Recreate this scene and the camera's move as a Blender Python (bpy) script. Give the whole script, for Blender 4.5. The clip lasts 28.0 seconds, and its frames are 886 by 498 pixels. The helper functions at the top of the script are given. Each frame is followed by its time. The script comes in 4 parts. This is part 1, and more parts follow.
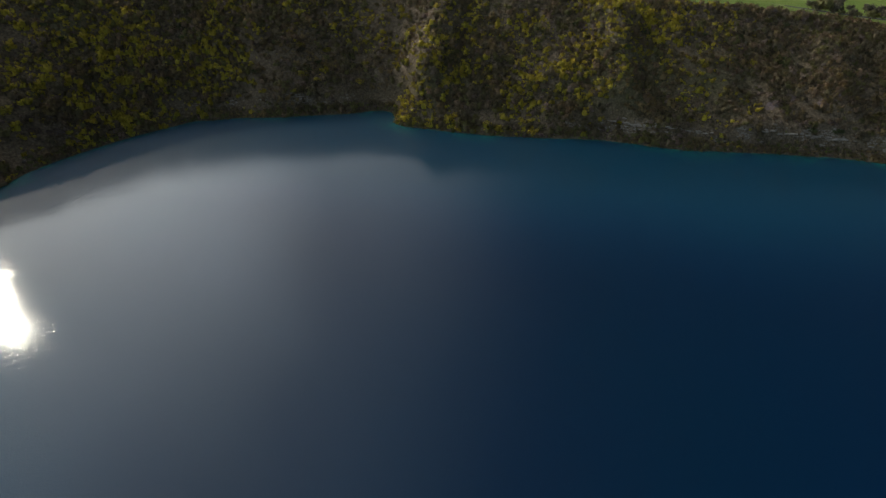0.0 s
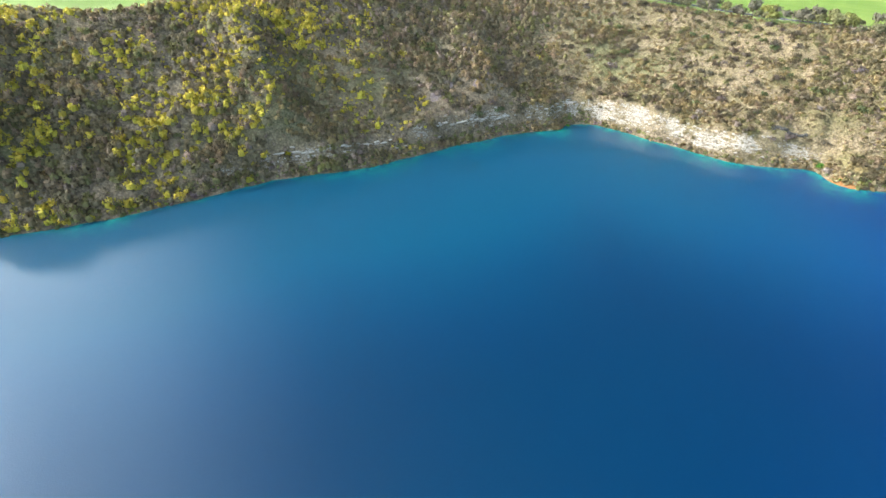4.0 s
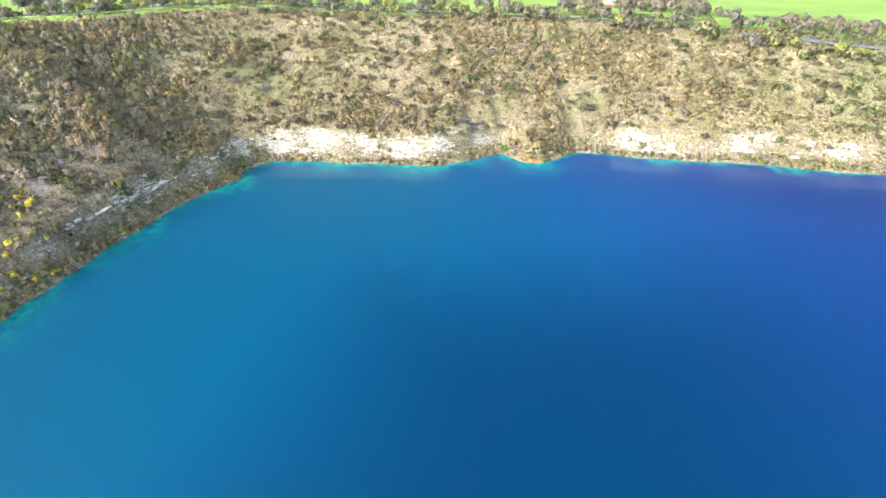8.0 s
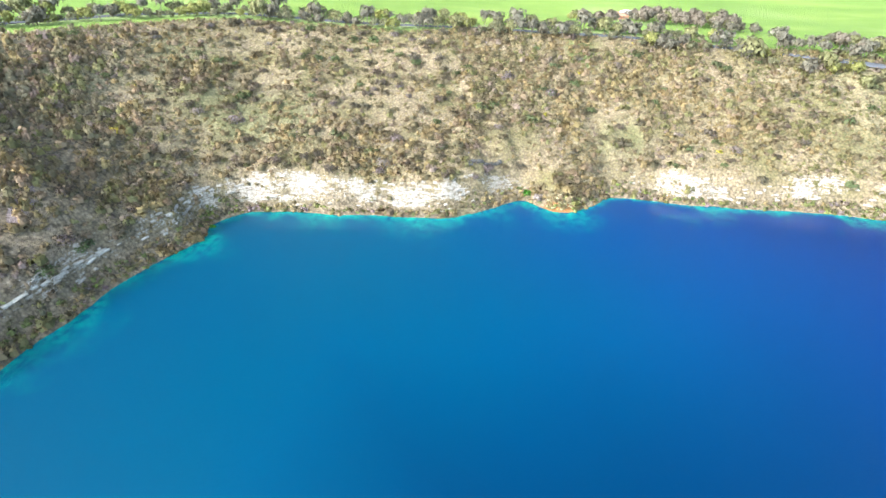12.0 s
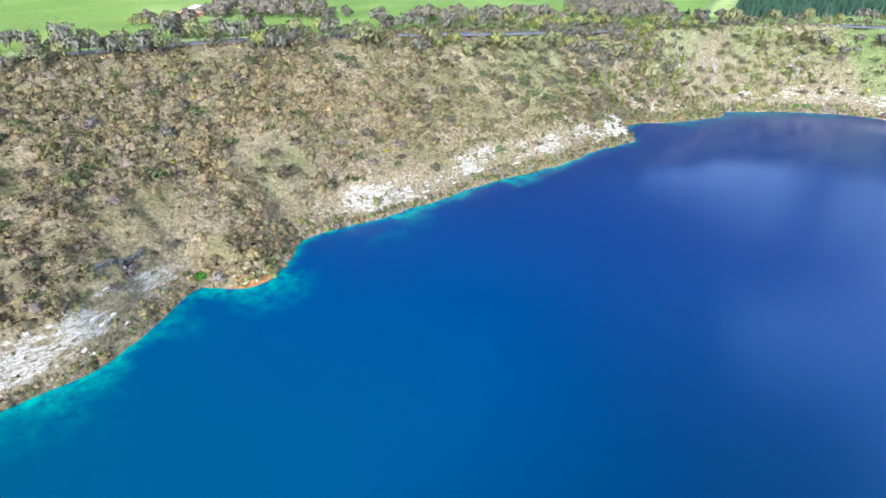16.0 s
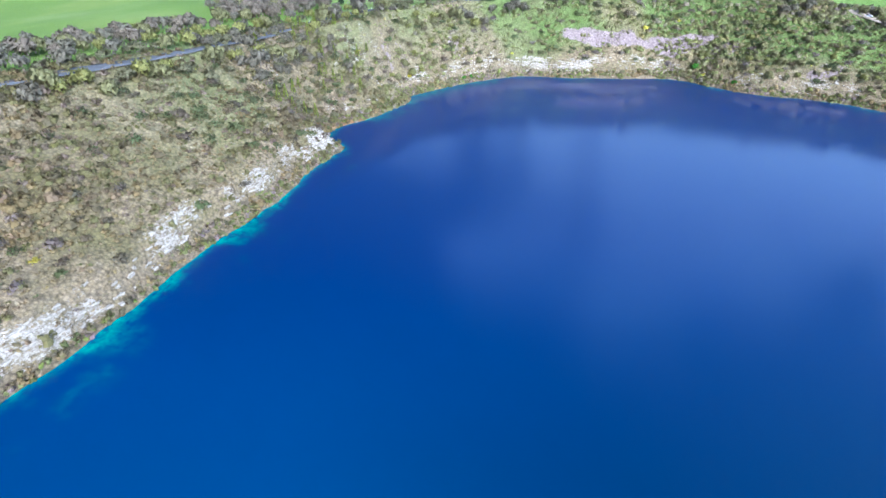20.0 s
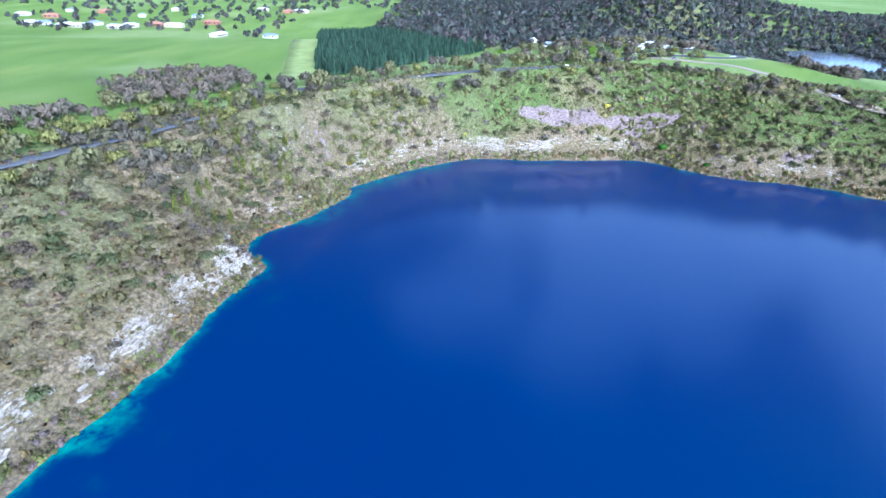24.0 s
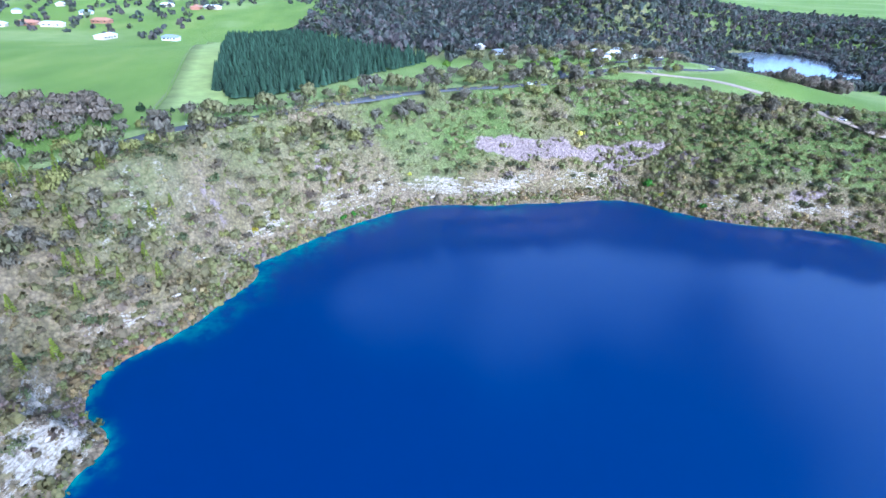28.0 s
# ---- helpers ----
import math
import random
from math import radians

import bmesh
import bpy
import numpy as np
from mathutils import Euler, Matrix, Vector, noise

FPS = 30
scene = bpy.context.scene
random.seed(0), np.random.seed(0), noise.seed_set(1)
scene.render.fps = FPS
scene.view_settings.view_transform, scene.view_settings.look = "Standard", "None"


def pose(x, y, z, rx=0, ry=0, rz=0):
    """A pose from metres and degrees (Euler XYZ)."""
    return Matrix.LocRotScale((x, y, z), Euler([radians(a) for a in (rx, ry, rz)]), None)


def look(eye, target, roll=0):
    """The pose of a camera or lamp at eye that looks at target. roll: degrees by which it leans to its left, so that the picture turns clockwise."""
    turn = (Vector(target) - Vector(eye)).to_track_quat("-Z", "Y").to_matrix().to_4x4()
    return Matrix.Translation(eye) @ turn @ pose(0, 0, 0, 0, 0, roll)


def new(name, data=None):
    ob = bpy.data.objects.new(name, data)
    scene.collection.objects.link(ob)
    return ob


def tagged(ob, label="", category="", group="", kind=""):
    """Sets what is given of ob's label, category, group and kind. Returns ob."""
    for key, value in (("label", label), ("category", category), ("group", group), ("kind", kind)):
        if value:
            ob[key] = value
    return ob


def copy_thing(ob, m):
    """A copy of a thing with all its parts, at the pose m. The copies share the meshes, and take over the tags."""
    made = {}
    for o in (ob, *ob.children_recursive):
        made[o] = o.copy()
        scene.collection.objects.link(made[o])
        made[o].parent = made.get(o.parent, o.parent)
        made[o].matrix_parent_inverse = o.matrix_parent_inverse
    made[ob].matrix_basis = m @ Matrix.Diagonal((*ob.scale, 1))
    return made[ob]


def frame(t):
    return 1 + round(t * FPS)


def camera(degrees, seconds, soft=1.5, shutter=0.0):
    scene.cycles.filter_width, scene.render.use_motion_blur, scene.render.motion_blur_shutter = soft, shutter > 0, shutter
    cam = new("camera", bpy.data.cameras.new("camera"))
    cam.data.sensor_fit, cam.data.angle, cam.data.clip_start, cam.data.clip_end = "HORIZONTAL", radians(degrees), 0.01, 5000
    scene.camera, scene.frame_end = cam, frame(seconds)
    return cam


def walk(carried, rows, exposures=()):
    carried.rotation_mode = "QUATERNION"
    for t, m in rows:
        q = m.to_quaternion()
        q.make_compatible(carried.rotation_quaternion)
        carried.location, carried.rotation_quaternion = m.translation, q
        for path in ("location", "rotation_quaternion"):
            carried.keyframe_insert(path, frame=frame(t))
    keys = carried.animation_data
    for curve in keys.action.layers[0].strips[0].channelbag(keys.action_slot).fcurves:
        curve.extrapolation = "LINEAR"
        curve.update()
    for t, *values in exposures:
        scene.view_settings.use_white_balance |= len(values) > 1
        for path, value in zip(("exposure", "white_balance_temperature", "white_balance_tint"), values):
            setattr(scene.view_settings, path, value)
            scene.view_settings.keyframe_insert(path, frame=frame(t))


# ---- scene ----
cam = camera(78.98, 28.0)

# seconds, x, y, z, heading (left of +y), pitch, roll
PATH = [
    (0.0, 268.44, 3.83, 119.40, 162.106, -31.916, 2.573),
    (0.5, 261.72, -6.01, 119.36, 151.996, -31.644, 1.542),
    (1.0, 254.95, -15.69, 119.28, 141.304, -31.622, 0.314),
    (1.5, 247.12, -25.30, 119.11, 134.856, -31.809, -0.486),
    (2.0, 238.60, -34.47, 118.86, 132.057, -31.992, -0.395),
    (2.5, 232.73, -41.02, 118.75, 131.663, -32.127, -0.081),
    (3.0, 227.81, -46.22, 118.65, 131.370, -32.173, 0.222),
    (3.5, 222.66, -51.40, 118.55, 130.971, -32.150, 0.466),
    (4.0, 217.86, -57.01, 118.47, 128.153, -32.169, 0.562),
    (4.5, 212.37, -64.11, 118.33, 123.801, -32.170, 0.506),
    (6.5, 185.00, -99.49, 116.04, 115.624, -32.469, 2.316),
    (7.0, 178.43, -106.70, 115.91, 104.975, -32.288, 1.884),
    (7.5, 172.09, -111.93, 115.84, 94.394, -32.041, 1.266),
    (8.0, 165.60, -115.01, 115.85, 86.803, -31.971, 0.677),
    (8.5, 158.85, -116.91, 115.86, 83.477, -31.960, 0.373),
    (9.0, 151.76, -118.26, 115.86, 83.412, -32.021, 0.423),
    (9.5, 144.28, -119.43, 115.81, 84.247, -32.048, 0.606),
    (10.0, 137.14, -120.33, 115.77, 84.544, -32.074, 0.812),
    (10.5, 129.91, -121.07, 115.70, 84.756, -32.041, 0.929),
    (11.0, 122.87, -122.25, 115.61, 84.922, -32.044, 1.124),
    (11.5, 114.82, -124.12, 115.47, 84.894, -32.034, 1.417),
    (13.5, 69.28, -133.72, 111.60, 62.550, -32.239, 3.264),
    (14.0, 59.97, -133.57, 111.33, 45.657, -31.805, 1.872),
    (14.5, 53.43, -131.90, 111.05, 41.665, -31.753, 1.539),
    (15.0, 48.22, -129.44, 110.87, 40.939, -31.833, 1.628),
    (15.5, 43.42, -126.29, 110.81, 41.154, -31.920, 1.722),
    (16.0, 38.83, -122.79, 110.84, 41.165, -32.048, 1.714),
    (16.5, 34.54, -118.85, 111.07, 40.227, -32.159, 1.687),
    (17.0, 30.66, -114.60, 111.46, 33.119, -32.169, 1.149),
    (17.5, 25.97, -111.52, 111.94, 22.904, -32.197, 0.529),
    (18.0, 21.62, -107.45, 112.23, 18.880, -32.324, 0.512),
    (18.5, 18.35, -102.81, 112.50, 17.308, -32.490, 0.577),
    (19.0, 15.70, -98.19, 112.74, 15.822, -32.645, 0.709),
    (19.5, 13.37, -93.36, 112.85, 12.196, -32.698, 0.574),
    (20.0, 11.01, -88.87, 112.91, 7.185, -32.776, 0.298),
    (20.5, 8.89, -83.77, 112.93, 2.631, -32.880, 0.030),
    (22.5, 3.02, -53.92, 114.13, 0.350, -33.271, 0.921),
    (23.0, 2.36, -42.96, 114.30, 0.485, -30.648, 1.131),
    (23.5, 1.66, -31.55, 114.42, 0.736, -27.190, 1.378),
    (24.0, 0.99, -20.98, 114.61, 0.744, -27.279, 1.592),
    (24.5, 0.34, -10.61, 114.80, 0.370, -27.243, 1.776),
    (25.0, 0.00, 0.00, 114.97, 0.002, -27.316, 1.986),
    (25.5, -0.36, 10.96, 115.08, -0.312, -27.437, 2.225),
    (26.0, -0.80, 22.34, 115.27, -0.459, -27.569, 2.470),
    (26.5, -1.18, 33.77, 115.51, -2.363, -27.603, 2.485),
    (27.0, -1.68, 45.21, 115.76, -4.743, -27.576, 2.518),
    (27.5, -1.80, 56.82, 115.94, -5.133, -27.662, 2.519),
    (28.0, -1.88, 68.05, 116.13, -6.374, -27.690, 2.428),
]


def held(x, y, z, yaw, pitch, roll):
    """The camera's pose from its place, heading, pitch and roll in degrees."""
    a, p = radians(yaw), radians(pitch)
    ahead = Vector((-math.sin(a) * math.cos(p), math.cos(a) * math.cos(p), math.sin(p)))
    eye = Vector((x, y, z))
    return look(eye, eye + ahead, roll)


EXPOSURES = [(0.0, -2.2, 7200, 14), (0.5, -1.75, 7100, 13), (1.0, -1.15, 7000, 12), (1.5, -0.45, 6900, 12), (2.0, 0.0, 6800, 11), (2.5, 0.2, 6700, 11), (3.0, 0.3, 6600, 10), (4.5, 0.3, 6500, 10), (6.5, 0.5, 6450, 10),
             (8.0, 0.6, 6350, 11), (11.5, 0.6, 6150, 11), (14.0, 0.24, 5850, 12), (17.0, -0.02, 5450, 13), (23.0, -0.25, 4900, 16), (28.0, -0.25, 4700, 17)]
walk(cam, [(t, held(*rest)) for t, *rest in PATH], EXPOSURES)

# ---------------------------------------------------------------- light
SUN_AZ = 209.0      # degrees left of +y, towards the sun
SUN_EL = 29.2
world = bpy.data.worlds.new("sky")
scene.world = world
world.use_nodes = True
wn, wl = world.node_tree.nodes, world.node_tree.links
sky = wn.new("ShaderNodeTexSky")
sky.sky_type = "NISHITA"
sky.sun_disc = False
sky.sun_elevation = radians(SUN_EL)
sky.sun_rotation = radians(-SUN_AZ)
sky.dust_density = 0.5
sky.ozone_density = 1.0
wn["Background"].inputs[1].default_value = 0.125
# broken cloud over the whole sky
cloud = wn.new("ShaderNodeTexNoise")
cloud.inputs["Scale"].default_value = 2.7
cloud.inputs["Detail"].default_value = 5.0
cloud.inputs["Roughness"].default_value = 0.55
cover = wn.new("ShaderNodeValToRGB")
cover.color_ramp.elements[0].position = 0.5
cover.color_ramp.elements[1].position = 0.64
cover.color_ramp.elements[1].color = (0.8, 0.8, 0.8, 1)
veil = wn.new("ShaderNodeMixRGB")
veil.inputs[2].default_value = (14.0, 20.0, 27.0, 1)
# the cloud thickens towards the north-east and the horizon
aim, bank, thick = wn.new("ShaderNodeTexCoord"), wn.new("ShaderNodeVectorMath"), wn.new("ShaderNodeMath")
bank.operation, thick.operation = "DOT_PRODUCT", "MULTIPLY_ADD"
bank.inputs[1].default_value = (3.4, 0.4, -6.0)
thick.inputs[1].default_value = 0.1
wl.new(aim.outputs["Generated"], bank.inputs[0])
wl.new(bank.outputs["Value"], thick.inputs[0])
lift = wn.new("ShaderNodeMath")
lift.inputs[1].default_value = 0.3
wl.new(cloud.outputs["Fac"], lift.inputs[0])
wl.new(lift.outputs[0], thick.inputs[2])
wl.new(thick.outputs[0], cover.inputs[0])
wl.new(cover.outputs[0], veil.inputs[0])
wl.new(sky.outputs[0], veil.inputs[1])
sun = new("sun", bpy.data.lights.new("sun", "SUN"))
sun.data.energy = 4.2
sun.data.angle = radians(0.6)
sun.data.color = (1.0, 0.92, 0.79)
sa, se = radians(SUN_AZ), radians(SUN_EL)
sun_way = Vector((-math.sin(sa) * math.cos(se), math.cos(sa) * math.cos(se), math.sin(se)))
sun.matrix_world = look(sun_way * 600, (0, 0, 0))
# thin bright haze in the sky round the sun
where, toward, halo = wn.new("ShaderNodeTexCoord"), wn.new("ShaderNodeVectorMath"), wn.new("ShaderNodeValToRGB")
toward.operation = "DOT_PRODUCT"
toward.inputs[1].default_value = sun_way
halo.color_ramp.interpolation = "EASE"
halo.color_ramp.elements[0].position = 0.62
halo.color_ramp.elements[1].position = 1.0
middle = halo.color_ramp.elements.new(0.87)
middle.color = (0.36, 0.36, 0.36, 1)
glow, lit = wn.new("ShaderNodeMixRGB"), wn.new("ShaderNodeMixRGB")
glow.blend_type = "MULTIPLY"
glow.inputs[0].default_value = 1.0
glow.inputs[2].default_value = (100, 103, 103, 1)
lit.blend_type = "ADD"
lit.inputs[0].default_value = 1.0
wl.new(where.outputs["Generated"], toward.inputs[0])
ragged = wn.new("ShaderNodeMath")
ragged.operation = "MULTIPLY_ADD"
ragged.inputs[1].default_value = 0.16
sway = wn.new("ShaderNodeMath")
sway.operation = "SUBTRACT"
sway.inputs[1].default_value = 0.08
wl.new(cloud.outputs["Fac"], ragged.inputs[0])
wl.new(toward.outputs["Value"], ragged.inputs[2])
wl.new(ragged.outputs[0], sway.inputs[0])
wl.new(sway.outputs[0], halo.inputs[0])
wl.new(halo.outputs[0], glow.inputs[1])
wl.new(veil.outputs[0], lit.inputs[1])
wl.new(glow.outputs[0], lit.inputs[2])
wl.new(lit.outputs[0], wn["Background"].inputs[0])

# ---------------------------------------------------------------- materials


class Nodes:
    """A material's node tree, with short ways to add to it."""

    def __init__(self, name, rough=0.9):
        self.m = bpy.data.materials.new(name)
        self.m.use_nodes = True
        self.t = self.m.node_tree
        self.b = self.t.nodes["Principled BSDF"]
        self.b.inputs["Roughness"].default_value = rough
        self.b.inputs["Specular IOR Level"].default_value = 0.25

    def put(self, kind, **kw):
        n = self.t.nodes.new(kind)
        for k, v in kw.items():
            n.inputs[k.replace("_", " ")].default_value = v
        return n

    def tie(self, a, b):
        self.t.links.new(a, b)

    def place(self, sx=1.0, sy=1.0, sz=1.0):
        c, m = self.put("ShaderNodeTexCoord"), self.put("ShaderNodeMapping")
        m.inputs["Scale"].default_value = (sx, sy, sz)
        self.tie(c.outputs["Object"], m.inputs["Vector"])
        return m.outputs[0]

    def noise(self, scale, detail=4.0, rough=0.6, at=None):
        n = self.put("ShaderNodeTexNoise", Scale=scale, Detail=detail, Roughness=rough)
        self.tie(at or self.place(), n.inputs["Vector"])
        return n.outputs["Fac"]

    def ramp(self, fac, stops):
        n = self.put("ShaderNodeValToRGB")
        e = n.color_ramp.elements
        while len(e) < len(stops):
            e.new(0.5)
        for x, (p, c) in zip(e, stops):
            x.position, x.color = p, (*c, 1) if len(c) == 3 else c
        self.tie(fac, n.inputs[0])
        return n.outputs[0]

    def mix(self, fac, a, b, how="MIX"):
        n = self.put("ShaderNodeMixRGB")
        n.blend_type = how
        for sock, v in zip(n.inputs, (fac, a, b)):
            if isinstance(v, (int, float)):
                sock.default_value = v
            elif isinstance(v, tuple):
                sock.default_value = (*v, 1)
            else:
                self.tie(v, sock)
        return n.outputs[0]

    def calc(self, how, a, b=0.0, c=0.0):
        n = self.put("ShaderNodeMath")
        n.operation = how
        for sock, v in zip(n.inputs, (a, b, c)):
            if isinstance(v, (int, float)):
                sock.default_value = v
            else:
                self.tie(v, sock)
        return n.outputs[0]

    def attr(self, name):
        n = self.put("ShaderNodeAttribute")
        n.attribute_name = name
        return n

    def bump(self, h, strength, far):
        n = self.put("ShaderNodeBump", Strength=strength, Distance=far)
        self.tie(h, n.inputs["Height"])
        self.tie(n.outputs[0], self.b.inputs["Normal"])

    def base(self, c):
        if isinstance(c, tuple):
            self.b.inputs["Base Color"].default_value = (*c, 1)
        else:
            self.tie(c, self.b.inputs["Base Color"])
        return self


def ground_material():
    n = Nodes("ground_cover", 0.95)
    w = n.attr("cover").outputs["Color"]
    sep = n.put("ShaderNodeSeparateColor")
    n.tie(w, sep.inputs[0])
    rock, green, lush = sep.outputs
    stripe = n.attr("cover2").outputs["Color"]
    sep2 = n.put("ShaderNodeSeparateColor")
    n.tie(stripe, sep2.inputs[0])
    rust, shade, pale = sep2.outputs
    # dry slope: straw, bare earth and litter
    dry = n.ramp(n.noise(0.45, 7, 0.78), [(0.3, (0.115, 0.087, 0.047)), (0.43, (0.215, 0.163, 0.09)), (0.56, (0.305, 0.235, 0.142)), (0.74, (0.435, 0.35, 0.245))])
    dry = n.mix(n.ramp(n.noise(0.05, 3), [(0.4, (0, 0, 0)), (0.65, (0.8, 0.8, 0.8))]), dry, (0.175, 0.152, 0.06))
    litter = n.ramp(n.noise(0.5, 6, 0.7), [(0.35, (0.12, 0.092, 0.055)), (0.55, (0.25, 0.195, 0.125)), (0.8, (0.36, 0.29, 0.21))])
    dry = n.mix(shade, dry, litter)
    # tussocks, their lit tops and the shade between them painted into the colour
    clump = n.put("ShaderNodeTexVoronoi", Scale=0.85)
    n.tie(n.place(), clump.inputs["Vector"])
    gap_shade = n.ramp(clump.outputs["Distance"], [(0.12, (1.25, 1.22, 1.15)), (0.45, (0.95, 0.95, 0.95)), (0.75, (0.5, 0.5, 0.52))])
    dry = n.mix(0.8, dry, gap_shade, "MULTIPLY")
    # lush slope grass
    lushc = n.ramp(n.noise(0.25, 5, 0.65), [(0.3, (0.055, 0.085, 0.02)), (0.5, (0.1, 0.16, 0.034)), (0.75, (0.17, 0.235, 0.06))])
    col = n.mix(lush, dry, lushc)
    # paddocks, with broad growth bands
    pad = n.ramp(n.noise(0.02, 5, 0.6, n.place(1, 0.35, 1)), [(0.3, (0.12, 0.2, 0.032)), (0.5, (0.16, 0.25, 0.042)), (0.72, (0.23, 0.295, 0.062))])
    pad = n.mix(n.ramp(n.noise(1.2, 3), [(0.4, (0, 0, 0)), (0.8, (0.3, 0.3, 0.3))]), pad, (0.22, 0.26, 0.05))
    pad = n.mix(pale, pad, n.ramp(n.noise(0.06, 4), [(0.3, (0.23, 0.31, 0.09)), (0.7, (0.33, 0.37, 0.15))]))
    col = n.mix(green, col, pad)
    # limestone in uneven beds, stained and broken by scrub
    bed = n.calc("ADD", n.calc("MULTIPLY", n.noise(1.0, 6, 0.7, n.place(0.3, 0.3, 1.5)), 0.55), n.calc("MULTIPLY", n.noise(1.1, 6, 0.8), 0.45))
    stone = n.ramp(bed, [(0.38, (0.1, 0.08, 0.06)), (0.46, (0.25, 0.21, 0.16)), (0.53, (0.39, 0.345, 0.285)), (0.66, (0.5, 0.46, 0.395))])
    rubble = n.attr("cover3").outputs["Fac"]
    stone = n.mix(n.ramp(n.noise(0.7, 6, 0.8), [(0.5, (0, 0, 0)), (0.62, (0.9, 0.9, 0.9))]), stone, (0.17, 0.145, 0.085))
    streak = n.calc("ADD", n.calc("MULTIPLY", n.noise(1.0, 6, 0.75, n.place(0.14, 0.14, 0.9)), 0.55), n.calc("MULTIPLY", n.noise(0.55, 6, 0.8), 0.45))
    cut = n.calc("ADD", rock, n.calc("MULTIPLY", n.calc("SUBTRACT", streak, 0.5), 3.4))
    mask = n.ramp(cut, [(0.42, (0, 0, 0)), (0.56, (1, 1, 1))])
    col = n.mix(mask, col, stone)
    scree = n.ramp(n.noise(0.7, 6, 0.75), [(0.3, (0.12, 0.092, 0.086)), (0.5, (0.26, 0.2, 0.185)), (0.7, (0.41, 0.325, 0.3))])
    col = n.mix(n.ramp(n.calc("ADD", rubble, n.calc("MULTIPLY", n.calc("SUBTRACT", n.noise(0.2, 5, 0.7), 0.5), 1.6)), [(0.45, (0, 0, 0)), (0.6, (1, 1, 1))]), col, scree)
    ochre = n.ramp(n.noise(0.8, 4), [(0.3, (0.2, 0.09, 0.03)), (0.7, (0.42, 0.2, 0.07))])
    col = n.mix(rust, col, ochre)
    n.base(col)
    h = n.mix(mask, n.noise(1.3, 6, 0.75), bed)
    n.bump(h, 1.0, 1.0)
    return n.m


def water_material():
    n = Nodes("lake_water", 0.08)
    w = n.attr("shelf").outputs["Color"]
    sep = n.put("ShaderNodeSeparateColor")
    n.tie(w, sep.inputs[0])
    deep = n.ramp(n.calc("ADD", sep.outputs[1], n.calc("MULTIPLY", n.noise(0.008, 3), 0.25)),
                  [(0.15, (0.0, 0.022, 0.112)), (0.6, (0.0, 0.036, 0.114)), (1.0, (0.0, 0.047, 0.096))])
    # weaker light over the mid-lake, multiplied into the body colour
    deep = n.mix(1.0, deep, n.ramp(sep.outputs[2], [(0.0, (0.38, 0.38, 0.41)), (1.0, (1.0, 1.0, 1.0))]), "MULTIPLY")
    patch = n.calc("MULTIPLY", sep.outputs[0], n.ramp(n.noise(0.22, 5, 0.72), [(0.36, (0.02, 0.02, 0.02)), (0.64, (1, 1, 1))]))
    col = n.mix(n.ramp(patch, [(0.02, (0, 0, 0)), (0.8, (1, 1, 1))]), deep, (0.006, 0.27, 0.2))
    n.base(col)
    n.b.inputs["IOR"].default_value = 1.27
    n.b.inputs["Specular Tint"].default_value = (0.36, 0.78, 1.0, 1)
    # wind-roughened lobe over the smoother swell
    n.b.inputs["Coat Weight"].default_value = 0.55
    n.b.inputs["Coat Roughness"].default_value = 0.36
    n.b.inputs["Coat IOR"].default_value = 1.27
    n.b.inputs["Specular IOR Level"].default_value = 0.36
    # ripples at two scales, broken by calmer lanes
    fine = n.noise(1.6, 3, 0.6)
    swell = n.noise(0.35, 2, 0.5)
    h = n.calc("ADD", n.calc("MULTIPLY", fine, 0.5), swell)
    calm = n.ramp(n.noise(0.012, 3), [(0.4, (0.35, 0.35, 0.35)), (0.65, (1, 1, 1))])
    n.bump(n.calc("MULTIPLY", h, calm), 0.2, 0.3)
    # short wind chop that breaks the sun's glitter into sparks
    chop = n.put("ShaderNodeBump", Strength=0.6, Distance=0.3)
    n.tie(n.noise(2.2, 3, 0.7), chop.inputs["Height"])
    n.tie(chop.outputs[0], n.b.inputs["Coat Normal"])
    return n.m


def leaf_material(name, dark=0.7):
    """Foliage whose colour comes from each plant's own tint, varied from leaf to leaf."""
    n = Nodes(name, 0.75)
    g = n.put("ShaderNodeNewGeometry")
    v = n.ramp(g.outputs["Random Per Island"], [(0.0, (dark, dark, dark)), (0.5, (1.0, 1.0, 1.0)), (1.0, (1.18, 1.16, 1.1))])
    col = n.mix(1.0, n.attr("tint").outputs["Color"], v, "MULTIPLY")
    n.base(col)
    # thin leaves let some light through
    thin, both = n.put("ShaderNodeBsdfTranslucent"), n.put("ShaderNodeMixShader")
    n.tie(col, thin.inputs["Color"])
    both.inputs[0].default_value = 0.42
    n.tie(n.b.outputs[0], both.inputs[1])
    n.tie(thin.outputs[0], both.inputs[2])
    n.tie(both.outputs[0], n.t.nodes["Material Output"].inputs["Surface"])
    return n.m


def plain(name, colour, rough=0.8, grain=0.25, scale=2.0, metal=0.0):
    n = Nodes(name, rough)
    lo = tuple(c * (1 - grain) for c in colour)
    hi = tuple(min(1.0, c * (1 + grain)) for c in colour)
    n.base(n.ramp(n.noise(scale, 5, 0.65), [(0.3, lo), (0.7, hi)]))
    n.b.inputs["Metallic"].default_value = metal
    return n.m


